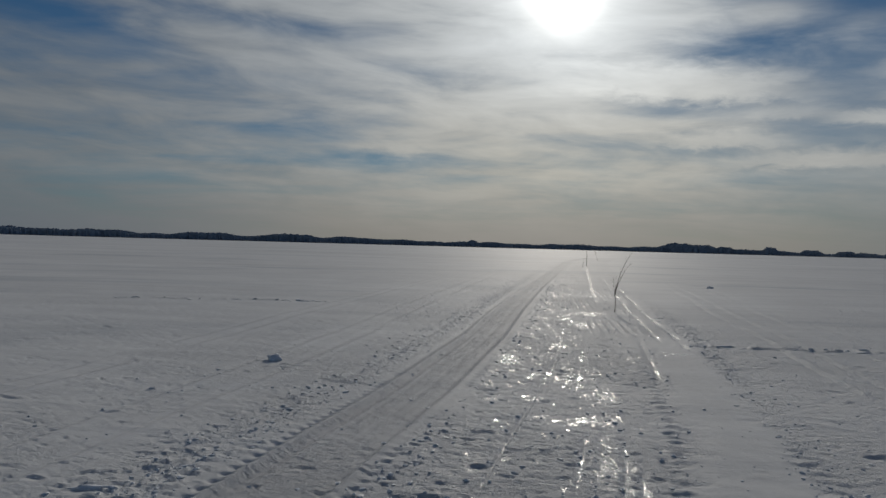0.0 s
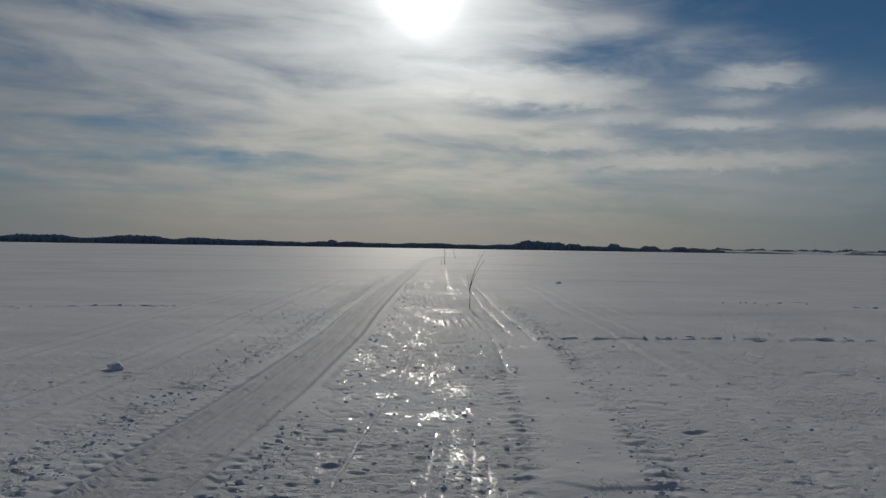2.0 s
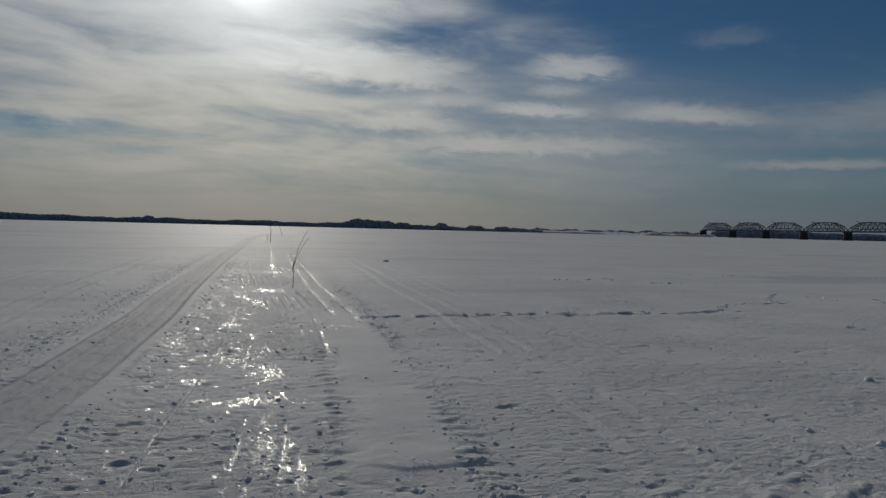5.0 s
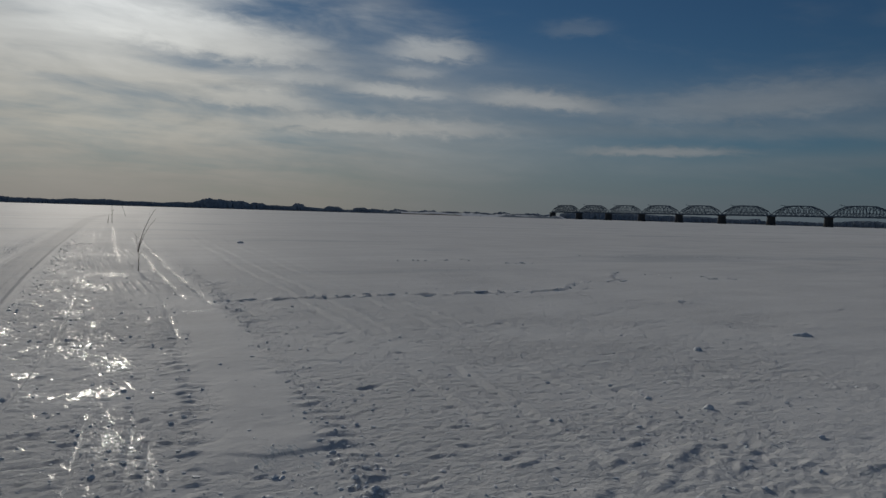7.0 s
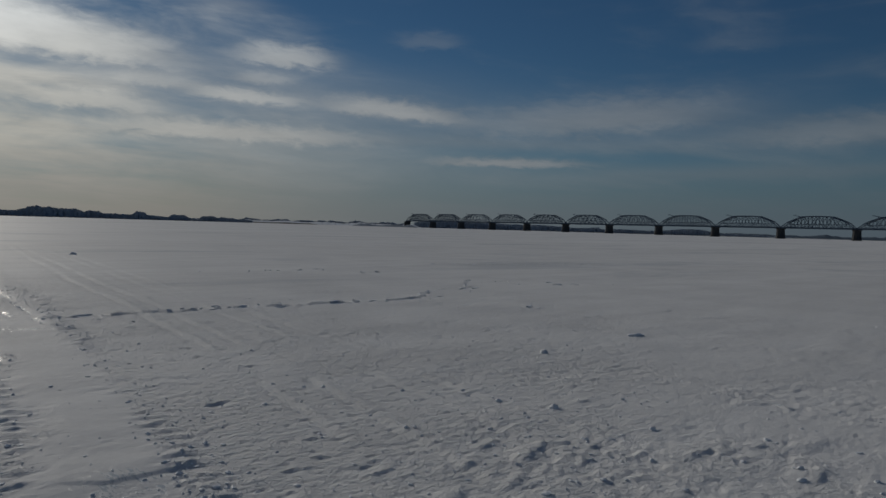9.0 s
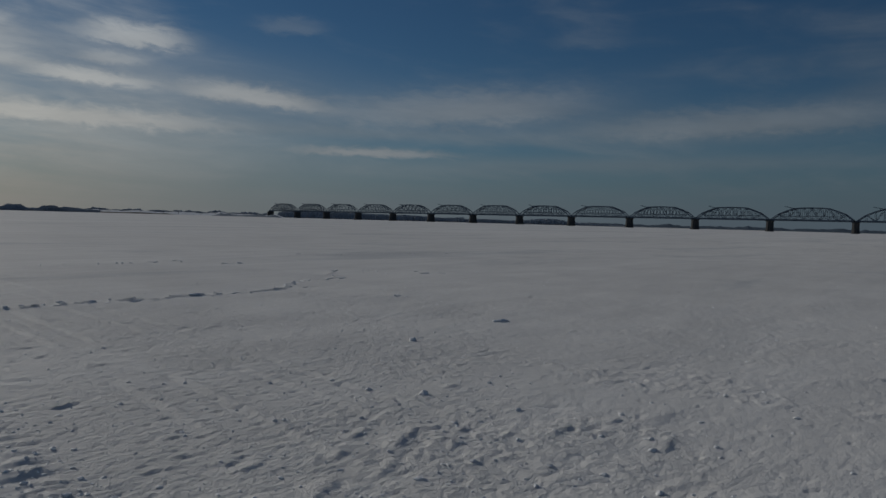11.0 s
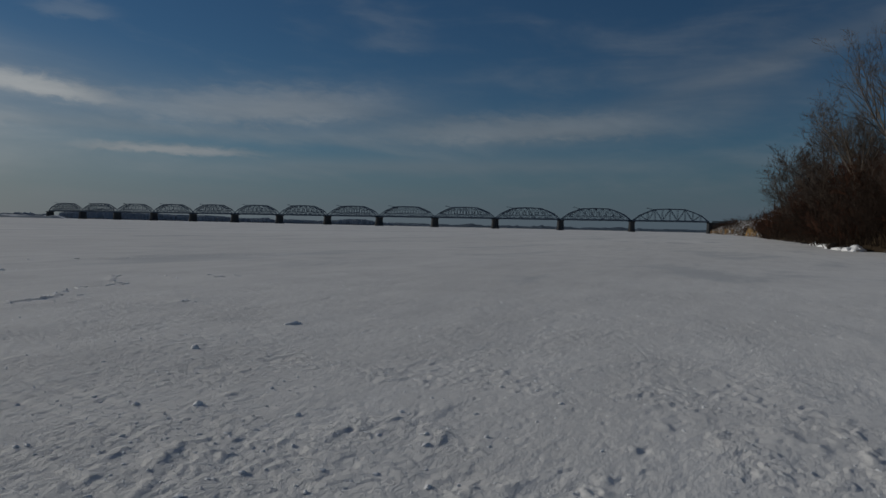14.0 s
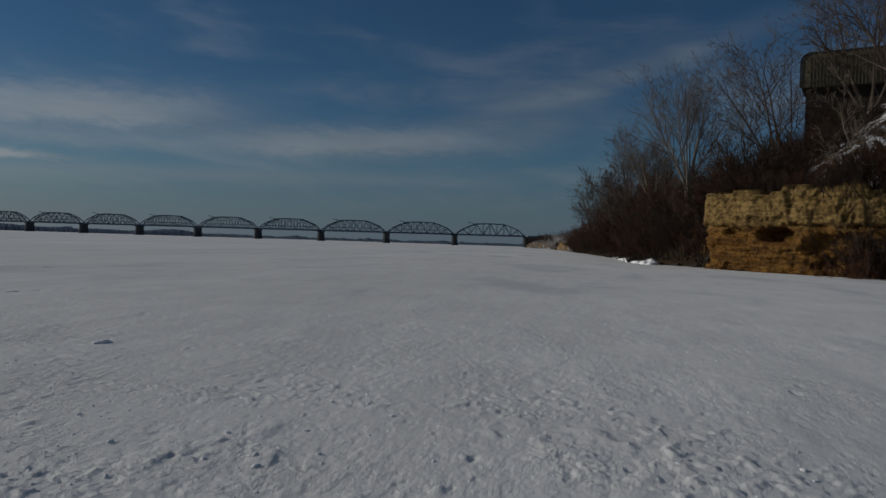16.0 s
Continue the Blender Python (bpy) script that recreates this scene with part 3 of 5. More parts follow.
def woods(name, label, az0, az1, reach, tall, gap, rows, seed, mat):
    """A far belt of bare trees: ragged crowns on trunks, joined. reach, tall: metres by azimuth."""
    rng = random.Random(seed)
    verts, faces = [], []
    for row in range(rows):
        az = az0
        while az < az1:
            r = reach(az) + row * 14 + rng.uniform(-5, 5)
            x, y = circle(az, r)
            h = tall(az) * rng.uniform(0.92, 1.05) * (1.0 if row else 0.85)
            w = h * rng.uniform(0.26, 0.40)
            base = len(verts)
            rings = [(0.0, 0.55), (0.25, 0.95), (0.55, 1.0), (0.82, 0.85), (1.0, 0.40)]
            for f, k in rings:
                for i in range(5):
                    a = i * 2 * math.pi / 5 + rng.uniform(-0.4, 0.4)
                    q = w * k * rng.uniform(0.55, 1.25)
                    verts.append((x + math.cos(a) * q, y + math.sin(a) * q, max(-0.3, h * f + (rng.uniform(-0.05, 0.05) * h if f else -0.3))))
            for j in range(len(rings) - 1):
                for i in range(5):
                    p, q = base + j * 5 + i, base + j * 5 + (i + 1) % 5
                    faces.append((p, q, q + 5, p + 5))
            top = base + (len(rings) - 1) * 5
            faces.append(tuple(top + i for i in range(5)))
            az += math.degrees(gap * rng.uniform(0.6, 1.4) / r)
    hang(name, mesh_of(name, verts, faces), mat)
    tagged(bpy.data.objects[name], label, "trees", kind="stuff")


def left_tall(az):
    h = 11.5 + 1.2 * math.sin(az * 0.9) + 0.8 * math.sin(az * 2.7 + 1)
    for a, w, k in ((-13.6, 2.0, 5.5), (-8.8, 1.6, 4.5), (-19.5, 2.2, 3.0), (-30, 5, 3.0), (17.4, 1.9, 9.0), (20.0, 0.5, 6.0), (1.0, 0.3, 4.0), (23.0, 0.4, 8.0), (25.7, 0.6, 7.0), (27.8, 0.6, 7.0)):
        h += k * math.exp(-((az - a) / w) ** 6)
    return h * (1.0 if az < 20 else max(0.45, 1.0 - (az - 20) * 0.045))


woods("far_woods", "dark belt of leafless trees along the far shore", -46, 31.0, lambda az: 1500 + 4.0 * (az + 46), left_tall, 3.6, 3, 3, HAZED_WOODS)


def hill_tall(az):
    h = 15.0 + 2 * math.sin(az * 1.3) if az < 58 else 8.0
    for a, w, k in ((46.6, 2.6, 12), (64.6, 2.0, 12), (59.5, 2.5, 6), (52, 2.0, 7), (69, 1.5, 3)):
        h += k * math.exp(-((az - a) / w) ** 2)
    return h * (1.0 if az < 66 else max(0.35, 1 - (az - 66) * 0.10))


woods("distant_woods", "dark distant woods on the shore behind the bridge", 43.6, 74, lambda az: 2500, hill_tall, 5.5, 3, 5, HAZED_WOODS)


def low_ridge(name, label, az0, az1, r, tall, depth, mat, seed, category="hill"):
    rng = random.Random(seed)
    n = int((az1 - az0) * 6) + 2
    verts, faces = [], []
    prof = [(-0.5, -0.3), (-0.15, 0.7), (0.1, 1.0), (0.5, 0.9), (1.0, -0.3)]
    for i in range(n):
        az = az0 + (az1 - az0) * i / (n - 1)
        end = min(1.0, i / 4, (n - 1 - i) / 4)
        k = tall * end * (0.7 + 0.5 * noise.noise((az * 0.7, seed, 0.0)) + 0.25 * noise.noise((az * 3.1, seed, 2.0)))
        for d, f in prof:
            x, y = circle(az, r + d * depth)
            verts.append((x, y, f * max(k, 0.2) if f > 0 else -0.3))
    m = len(prof)
    for i in range(n - 1):
        for j in range(m - 1):
            faces.append((i * m + j, i * m + j + 1, (i + 1) * m + j + 1, (i + 1) * m + j))
    ob = hang(name, mesh_of(name, verts, faces, True), mat)
    return tagged(ob, label, category, kind="structure")


# the hills' bluish colour stands in for haze over the distance
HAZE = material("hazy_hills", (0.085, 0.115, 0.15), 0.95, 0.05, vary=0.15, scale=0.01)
FAR_SNOW = material("snowy_bank", (0.62, 0.66, 0.72), 0.9, 0.1, vary=0.2, scale=0.03)
REED = material("dry_reeds", (0.045, 0.043, 0.040), 0.95, 0.05, vary=0.3, scale=0.05)
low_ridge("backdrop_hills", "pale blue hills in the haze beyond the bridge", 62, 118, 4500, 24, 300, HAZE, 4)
low_ridge("far_shore", "low snowy far shore with dark scrub", 26, 44, 2300, 11, 120, FAR_SNOW, 8, "shore")
low_ridge("reed_bank", "thin dark reed bank at the far shore", 27, 36, 2050, 4.0, 40, REED, 9, "shore")
woods("shore_scrub", "thin dark scrub scattered along the low far shore", 28.2, 43, lambda az: 2400, lambda az: 12.0 + 1.5 * math.sin(az * 3.1) + 1.0 * math.sin(az * 7.7) + (2.5 if math.sin(az * 2.3) > 0.8 else 0), 4, 2, 21, HAZED_WOODS)
# plain grey-blue, darker than the snowy shore, for the low spit
SPIT_GREY = material("frosted_reeds", (0.20, 0.24, 0.29), 0.95, 0.05, vary=0.3, scale=0.05)
low_ridge("reed_spit", "low grey-blue spit by the end of the bridge", 38.6, 43.8, 1780, 7.5, 60, SPIT_GREY, 11, "shore")


def box(bm, a, b, w, h, up=(0, 0, 1)):
    """A bar of section w x h from a to b."""
    a, b = Vector(a), Vector(b)
    d = (b - a)
    side = d.cross(Vector(up))
    if side.length < 1e-6:
        side = d.cross(Vector((1, 0, 0)))
    side.normalize()
    top = side.cross(d).normalized()
    vs = []
    for p in (a, b):
        for s, t in ((-1, -1), (1, -1), (1, 1), (-1, 1)):
            vs.append(bm.verts.new(p + side * (s * w / 2) + top * (t * h / 2)))
    for f in ((0, 1, 2, 3), (7, 6, 5, 4), (0, 4, 5, 1), (1, 5, 6, 2), (2, 6, 7, 3), (3, 7, 4, 0)):
        bm.faces.new([vs[i] for i in f])


def utility_poles():
    rng = random.Random(4)
    bm = bmesh.new()
    box(bm, (0, 0, -0.5), (0, 0, 11), 0.35, 0.35)
    me = bpy.data.meshes.new("shaft")
    bm.to_mesh(me)
    bm.free()
    bm = bmesh.new()
    box(bm, (-1.6, 0, 10), (1.6, 0, 10), 0.25, 0.25)
    arm = bpy.data.meshes.new("crossarm")
    bm.to_mesh(arm)
    bm.free()
    for i in range(26):
        az = 29.5 + i * 0.52
        e = tagged(new("utility_pole"), "thin dark utility pole on the far shore", "pole", "poles along the far shore")
        x, y = circle(az, 2150)
        e.matrix_basis = pose(x, y, -0.2, 0, 0, 45) @ Matrix.Scale(1.6 if i == 18 else 1.0, 4)
        hang("shaft", me, DARK, e)
        hang("crossarm", arm, DARK, e)
    e = tagged(new("utility_pole"), "dark power pole on top of the rocky bank", "pole")
    e.matrix_basis = pose(400, -42, 8.0, 0, 0, 90)
    hang("shaft", me, DARK, e)
    hang("crossarm", arm, DARK, e)


utility_poles()


# ---------------------------------------------------------------- railway bridge of thirteen spans
B0, B_HEAD, SPAN, DECK = Vector((1107.7, -32.0, 0)), 7.5, 110.5, 17.4
TOPS = [0.0, 8.6, 12.9, 16.6, 17.0, 17.2, 17.0, 16.4, 12.6, 8.0, 0.0]


def swept(name, nodes, w, h):
    """One bar of section w x h bent through the nodes of an upright plane."""
    vs, fs = [], []
    for y, z in nodes:
        vs += [(-w / 2, y, z - h / 2), (w / 2, y, z - h / 2), (w / 2, y, z + h / 2), (-w / 2, y, z + h / 2)]
    for i in range(len(nodes) - 1):
        for j in range(4):
            k = (j + 1) % 4
            fs.append((i * 4 + j, i * 4 + k, i * 4 + 4 + k, i * 4 + 4 + j))
    n = len(vs)
    fs += [(3, 2, 1, 0), (n - 4, n - 3, n - 2, n - 1)]
    return mesh_of(name, vs, fs)


def truss_meshes(fine):
    """One truss plane along +y; a second pattern has extra verticals."""
    p = (SPAN - 3.5) / 10
    web = bmesh.new()
    y = [1.75 + i * p for i in range(11)]
    out = [swept("top_chord", list(zip(y, TOPS)), 1.0, 1.35), swept("bottom_chord", [(v, 0.0) for v in y], 0.9, 1.8)]
    for i in range(1, 10):
        box(web, (0, y[i], 0), (0, y[i], TOPS[i]), 0.5, 0.5, (1, 0, 0))
        for k in (i - 1, i + 1):
            if i % 2 == 1 and 0 <= k <= 10:
                box(web, (0, y[i], TOPS[i]), (0, y[k], 0), 0.6, 0.7, (1, 0, 0))
    if fine:
        for i in range(1, 9):
            if i % 2 == 0:
                for k in (i - 1, i + 1):
                    box(web, (0, y[i], TOPS[i]), (0, y[k], 0), 0.40, 0.45, (1, 0, 0))
        box(web, (0, y[1], TOPS[1] * 0.62), (0, y[9], TOPS[9] * 0.62), 0.35, 0.4)
        for i in range(10):
            ym = (y[i] + y[i + 1]) / 2
            box(web, (0, ym, 0), (0, ym, (TOPS[i] + TOPS[i + 1]) / 2), 0.35, 0.35, (1, 0, 0))
    me = bpy.data.meshes.new("lattice")
    web.to_mesh(me)
    web.free()
    return out + [me]


def bridge():
    e = tagged(new("truss_bridge"), "long dark steel railway bridge of arched trusses on masonry piers", "bridge")
    e.matrix_basis = Matrix.Translation(B0) @ pose(0, 0, 0, 0, 0, -B_HEAD)
    plain, fine = truss_meshes(False), truss_meshes(True)
    deck = bmesh.new()
    for x in (-3.6, 3.6):
        box(deck, (x, 0.6, DECK - 0.5), (x, SPAN - 0.6, DECK - 0.5), 0.6, 2.2)
    box(deck, (0, 0.6, DECK + 0.35), (0, SPAN - 0.6, DECK + 0.35), 9.0, 0.4)
    for i in range(21):
        box(deck, (-4.6, 1.75 + i * 5.35, DECK - 0.6), (4.6, 1.75 + i * 5.35, DECK - 0.6), 0.4, 1.0)
    me_deck = bpy.data.meshes.new("deck")
    deck.to_mesh(me_deck)
    deck.free()
    brace = bmesh.new()
    p = (SPAN - 3.5) / 10
    for i in range(1, 10):
        y0, z0 = 1.75 + i * p, DECK + TOPS[i]
        box(brace, (-4.8, y0, z0), (4.8, y0, z0), 0.5, 0.6)
        if i < 9:
            box(brace, (-4.8, y0, z0), (4.8, y0 + p, DECK + TOPS[i + 1]), 0.35, 0.35)
            box(brace, (4.8, y0, z0), (-4.8, y0 + p, DECK + TOPS[i + 1]), 0.35, 0.35)
    me_brace = bpy.data.meshes.new("top_bracing")
    brace.to_mesh(me_brace)
    brace.free()
    gan = bmesh.new()
    box(gan, (-3, 78.0, DECK + 16.4), (-3, 90.0, DECK + 18.8), 0.7, 0.7)
    box(gan, (-3, 82.0, DECK + 14.2), (-3, 82.0, DECK + 17.4), 0.5, 0.5, (1, 0, 0))
    box(gan, (-3, 87.0, DECK + 17.8), (-3, 87.0, DECK + 19.6), 0.4, 0.4, (1, 0, 0))
    me_gan = bpy.data.meshes.new("gantry")
    gan.to_mesh(me_gan)
    gan.free()
    for k in range(13):
        span = hang("span", me_deck, STEEL, e)
        span.location = (0, k * SPAN, 0)
        for x in (-4.8, 4.8):
            for me in (fine if k >= 1 else plain):
                t = hang(me.name.split(".")[0], me, STEEL, span)
                t.location = (x, 0, DECK)
        hang("top_bracing", me_brace, STEEL, span)
        hang("gantry", me_gan, STEEL, span)
    # masonry piers with cutwaters and a cap
    prof = [(-9.5, 0.0), (-7.5, 3.2), (7.5, 3.2), (9.5, 0.0), (7.5, -3.2), (-7.5, -3.2)]
    vs, fs = [], []
    for z, k in ((-1.0, 1.16), (4.0, 1.10), (4.01, 1.03), (DECK - 2.6, 0.95)):
        vs += [(x * k, y * k, z) for x, y in prof]
    for j in range(3):
        for i in range(6):
            a, b = j * 6 + i, j * 6 + (i + 1) % 6
            fs.append((a, b, b + 6, a + 6))
    fs.append(tuple(18 + i for i in range(6)))
    me_pier = mesh_of("pier", vs, fs)
    cap = bmesh.new()
    box(cap, (-8.6, 0, DECK - 2.1), (8.6, 0, DECK - 2.1), 7.4, 1.2)
    me_cap = bpy.data.meshes.new("cap")
    cap.to_mesh(me_cap)
    cap.free()
    for k in range(14):
        pr = hang("pier", me_pier, PIER, e)
        pr.location = (0, k * SPAN, 0)
        hang("cap", me_cap, PIER, pr)


bridge()


# ---------------------------------------------------------------- the right bank
SHORE = [(30, -80), (44, -52), (52, -38), (57.5, -29.5), (61.5, -24.6), (66, -22.2), (74.5, -20.2), (79.5, -20.5), (88, -17), (105, -18), (131, -20), (170, -22),
         (220, -24), (300, -28), (400, -31), (500, -32), (700, -29), (900, -30), (1088, -33), (1250, -36)]


def bank_material():
    m = bpy.data.materials.new("bank_earth_and_snow")
    m.use_nodes = True
    N = Nodes(m.node_tree)
    place = N.put("ShaderNodeTexCoord").outputs["Object"]
    b = N.put("ShaderNodeBsdfPrincipled")
    at = N.put("ShaderNodeAttribute")
    at.attribute_name = "snowy"
    n1 = N.noise(place, 0.75, 7.0, 0.72, 0.5)
    n2 = N.noise(place, 4.0, 4.0, 0.6)
    earth = N.mix(N.step(n2, 0.35, 0.65), (0.026, 0.019, 0.013), (0.070, 0.050, 0.030))
    rock = N.mix(N.step(N.noise(place, 0.3, 5.0, 0.6), 0.4, 0.6), (0.34, 0.21, 0.075), (0.12, 0.072, 0.034))
    nz = N.xyz(N.put("ShaderNodeNewGeometry").outputs["Normal"])[2]
    ground = N.mix(N.step(nz, 0.45, 0.6), rock, earth)
    lie = N.mul(N.step(N.add(n1, N.mul(N.sub(at.outputs["Fac"], 0.5), 0.6)), 0.47, 0.56), N.step(nz, 0.5, 0.68))
    N.link(N.mix(lie, ground, (0.56, 0.58, 0.62)), b.inputs["Base Color"])
    b.inputs["Roughness"].default_value = 0.9
    b.inputs["Specular IOR Level"].default_value = 0.1
    bp = N.put("ShaderNodeBump")
    bp.inputs["Distance"].default_value = 0.25
    N.link(N.noise(place, 2.2, 6.0, 0.65), bp.inputs["Height"])
    N.link(bp.outputs[0], b.inputs["Normal"])
    N.link(b.outputs[0], N.put("ShaderNodeOutputMaterial").inputs[0])
    return m


BANK = bank_material()


def shore_distance(x, y):
    """Metres inland from the shore line (negative on the ice)."""
    best = np.full(x.shape, 1e9)
    for (x0, y0), (x1, y1) in zip(SHORE, SHORE[1:]):
        L2 = (x1 - x0) ** 2 + (y1 - y0) ** 2
        t = np.clip(((x - x0) * (x1 - x0) + (y - y0) * (y1 - y0)) / L2, 0, 1)
        best = np.minimum(best, np.hypot(x - x0 - t * (x1 - x0), y - y0 - t * (y1 - y0)))
    line = np.interp(x, [p[0] for p in SHORE], [p[1] for p in SHORE])
    return np.where(y < line, best, -best)


def bank_height(x, y):
    d = shore_distance(x, y)
    near = smooth(x, 86, 77)
    far = smooth(x, 215, 300)
    mid = 1 - near - far
    i = np.clip(d, 0, 200)
    zn = 6.3 * smooth(d, 2.8, 3.4) + 0.78 * np.clip(i - 3.2, 0, 13) + 0.25 * np.clip(i - 15.6, 0, 40)
    zm = 0.6 * smooth(d, 0, 1.5) + 0.85 * np.clip(i - 1.5, 0, 13) + 0.15 * np.clip(i - 16, 0, 60)
    zf = (5.6 * smooth(d + (fbm(x * 0.11, x * 0, 3, 215) - 0.5) * 11, 0.2, 2.2) + 0.55 * np.clip(i - 4, 0, 11) + 0.05 * np.clip(i - 15, 0, 60)) * (0.6 + 0.4 * smooth(x, 300, 420))
    z = near * zn + mid * zm + far * zf
    z += (fbm(x * 0.16, y * 0.16, 4, 201) - 0.5) * 2.4 * smooth(d, 1.5, 8) + (fbm(x * 0.9, y * 0.9, 3, 207) - 0.5) * 0.7 * smooth(d, 1.0, 3)
    return np.where(d < 0, -0.8, z), d


def bank():
    xs = [30.0]
    while xs[-1] < 1250:
        xs.append(xs[-1] + (0.7 if xs[-1] < 110 else 1.4 if xs[-1] < 260 else 6.0))
    ys = [-12.0]
    while ys[-1] > -190:
        ys.append(ys[-1] - (0.6 if ys[-1] > -60 else 3.0))
    X, Y = np.meshgrid(np.array(xs), np.array(ys))
    Z, d = bank_height(X, Y)
    nx, ny = len(xs), len(ys)
    verts = np.stack([X.ravel(), Y.ravel(), Z.ravel()], -1)
    keep = (d > -3)
    faces = []
    for j in range(ny - 1):
        for i in range(nx - 1):
            if keep[j, i] or keep[j + 1, i + 1]:
                a = j * nx + i
                faces.append((a, a + nx, a + nx + 1, a + 1))
    me = mesh_of("riverbank", verts, faces, True)
    layer = me.attributes.new("snowy", "FLOAT", "POINT")
    layer.data.foreach_set("value", (0.47 - 0.28 * smooth(X, 77, 86) + 0.25 * smooth(X, 230, 320)).ravel().astype(np.float32))
    hang("riverbank", me, BANK)
    tagged(bpy.data.objects["riverbank"], "steep brown riverbank with patches of snow", "riverbank", kind="structure")


bank()


def cliff_material():
    m = bpy.data.materials.new("yellow_sandstone")
    m.use_nodes = True
    N = Nodes(m.node_tree)
    place = N.put("ShaderNodeTexCoord").outputs["Object"]
    b = N.put("ShaderNodeBsdfPrincipled")
    strata = N.noise(N.scale(place, 0.25, 0.25, 2.6), 1.0, 6.0, 0.70, 0.6)
    blot = N.noise(place, 0.6, 6.0, 0.66)
    patch = N.noise(N.scale(place, 1.5, 1.5, 2.4), 1.0, 6.0, 0.72)
    grain = N.noise(place, 7.0, 5.0, 0.75)
    pz = N.xyz(place)[2]
    up = N.step(N.add(pz, N.mul(blot, 1.6)), 4.4, 5.3)
    c = N.mix(up, N.mix(N.step(strata, 0.34, 0.64), (0.13, 0.058, 0.016), (0.31, 0.165, 0.045)), N.mix(N.step(strata, 0.34, 0.64), (0.23, 0.15, 0.055), (0.42, 0.29, 0.115)))
    c = N.mix(N.step(patch, 0.47, 0.60, 0.0, 0.75), c, (0.075, 0.042, 0.020))
    c = N.mix(N.step(blot, 0.56, 0.70, 0.0, 0.6), c, (0.10, 0.062, 0.034))
    c = N.tint(N.add(0.45, N.mul(grain, 1.0)), c)
    N.link(c, b.inputs["Base Color"])
    b.inputs["Roughness"].default_value = 0.95
    b.inputs["Specular IOR Level"].default_value = 0.1
    bp = N.put("ShaderNodeBump")
    bp.inputs["Distance"].default_value = 0.26
    N.link(N.add(N.noise(N.scale(place, 3.0, 3.0, 6.0), 1.0, 6.0, 0.75), N.mul(grain, 0.6)), bp.inputs["Height"])
    N.link(bp.outputs[0], b.inputs["Normal"])
    N.link(b.outputs[0], N.put("ShaderNodeOutputMaterial").inputs[0])
    return m


ROCK = cliff_material()


def cliff():
    pts = [(50, -41.5), (52, -38), (57.5, -29.5), (61.5, -24.6), (66, -22.0), (72.2, -19.9), (74.2, -20.0), (75.4, -22.0), (76.5, -26.5)]
    px, py = np.array([p[0] for p in pts], float), np.array([p[1] for p in pts], float)
    s = np.concatenate([[0], np.cumsum(np.hypot(np.diff(px), np.diff(py)))])
    S = np.arange(0, s[-1], 0.08)
    X, Y = np.interp(S, s, px), np.interp(S, s, py)
    for _ in range(14):
        X[1:-1], Y[1:-1] = (X[:-2] + X[1:-1] * 2 + X[2:]) / 4, (Y[:-2] + Y[1:-1] * 2 + Y[2:]) / 4
    tx, ty = np.gradient(X), np.gradient(Y)
    n = np.hypot(tx, ty)
    ox, oy = -ty / n, tx / n            # towards the ice
    Zs = np.concatenate([np.arange(-0.3, 7.0, 0.08)])
    SS, ZZ = np.meshgrid(S, Zs)
    XX = np.broadcast_to(X, SS.shape)
    d = (fbm(SS * 0.30, ZZ * 0.22, 3, 301) - 0.5) * 1.1
    bed = ZZ + (fbm(SS * 0.22, SS * 0 + 7, 3, 303) - 0.5) * 0.9
    low = smooth(bed, 4.25, 4.0)
    # upper block: blocky and pitted, split by upright joints; it overhangs the softer beds
    d += (1 - low) * (0.10 + (smooth(fbm(SS * 0.9, ZZ * 0.7, 3, 305), 0.44, 0.54) - 0.5) * 0.30 + (fbm(SS * 2.0, ZZ * 3.4, 4, 307, 0.65) - 0.5) * 0.32)
    d -= (1 - low) * smooth(np.abs(fbm(SS * 0.9, ZZ * 0.18, 3, 309) - 0.5), 0.016, 0.0) * 0.22
    # lower beds: thin layers that stand out and fall back
    layer = np.floor(bed / 0.42 + (fbm(SS * 0.5, ZZ * 0.5, 2, 311) - 0.5) * 0.8)
    d += low * ((lattice(layer, np.floor(SS * 0.35 + layer * 0.37), 313) - 0.5) * 0.36 + (fbm(SS * 1.4, ZZ * 2.4, 4, 315, 0.6) - 0.5) * 0.62)
    d -= low * smooth(np.abs(bed / 0.42 - np.round(bed / 0.42)), 0.16, 0.02) * 0.10
    d += (fbm(SS * 5.0, ZZ * 6.0, 3, 337, 0.6) - 0.5) * 0.20
    d -= gauss(bed - 4.02, 0.12) * 0.28 + gauss(bed - 1.95, 0.11) * 0.28 * smooth(fbm(SS * 0.4, SS * 0, 2, 344), 0.35, 0.55)
    d += gauss(ZZ - 0.25, 0.35) * 0.35
    d -= smooth(ZZ, 6.2, 7.0) * 0.25
    edge = (fbm(SS * 0.9, ZZ * 1.4, 4, 341, 0.6) - 0.5) * 1.1
    for cx, cz, wx, wz, k in ((64.2, 3.25, 1.65, 0.70, 1.9), (68.6, 3.40, 1.75, 0.45, 0.8), (60.0, 2.2, 2.0, 1.1, 0.9), (70.0, 0.30, 0.50, 0.50, 1.2), (58.8, 0.6, 2.4, 0.9, 1.1)):
        q = ((np.abs(XX - cx) / wx) ** 2.6 + (np.abs(ZZ - cz - 0.10 * (XX - cx)) / wz) ** 2.6) ** (1 / 2.6) + edge * 0.45
        d -= k * smooth(q, 1.08, 0.72)
    VX, VY = XX + ox * d, np.broadcast_to(Y, SS.shape) + oy * d
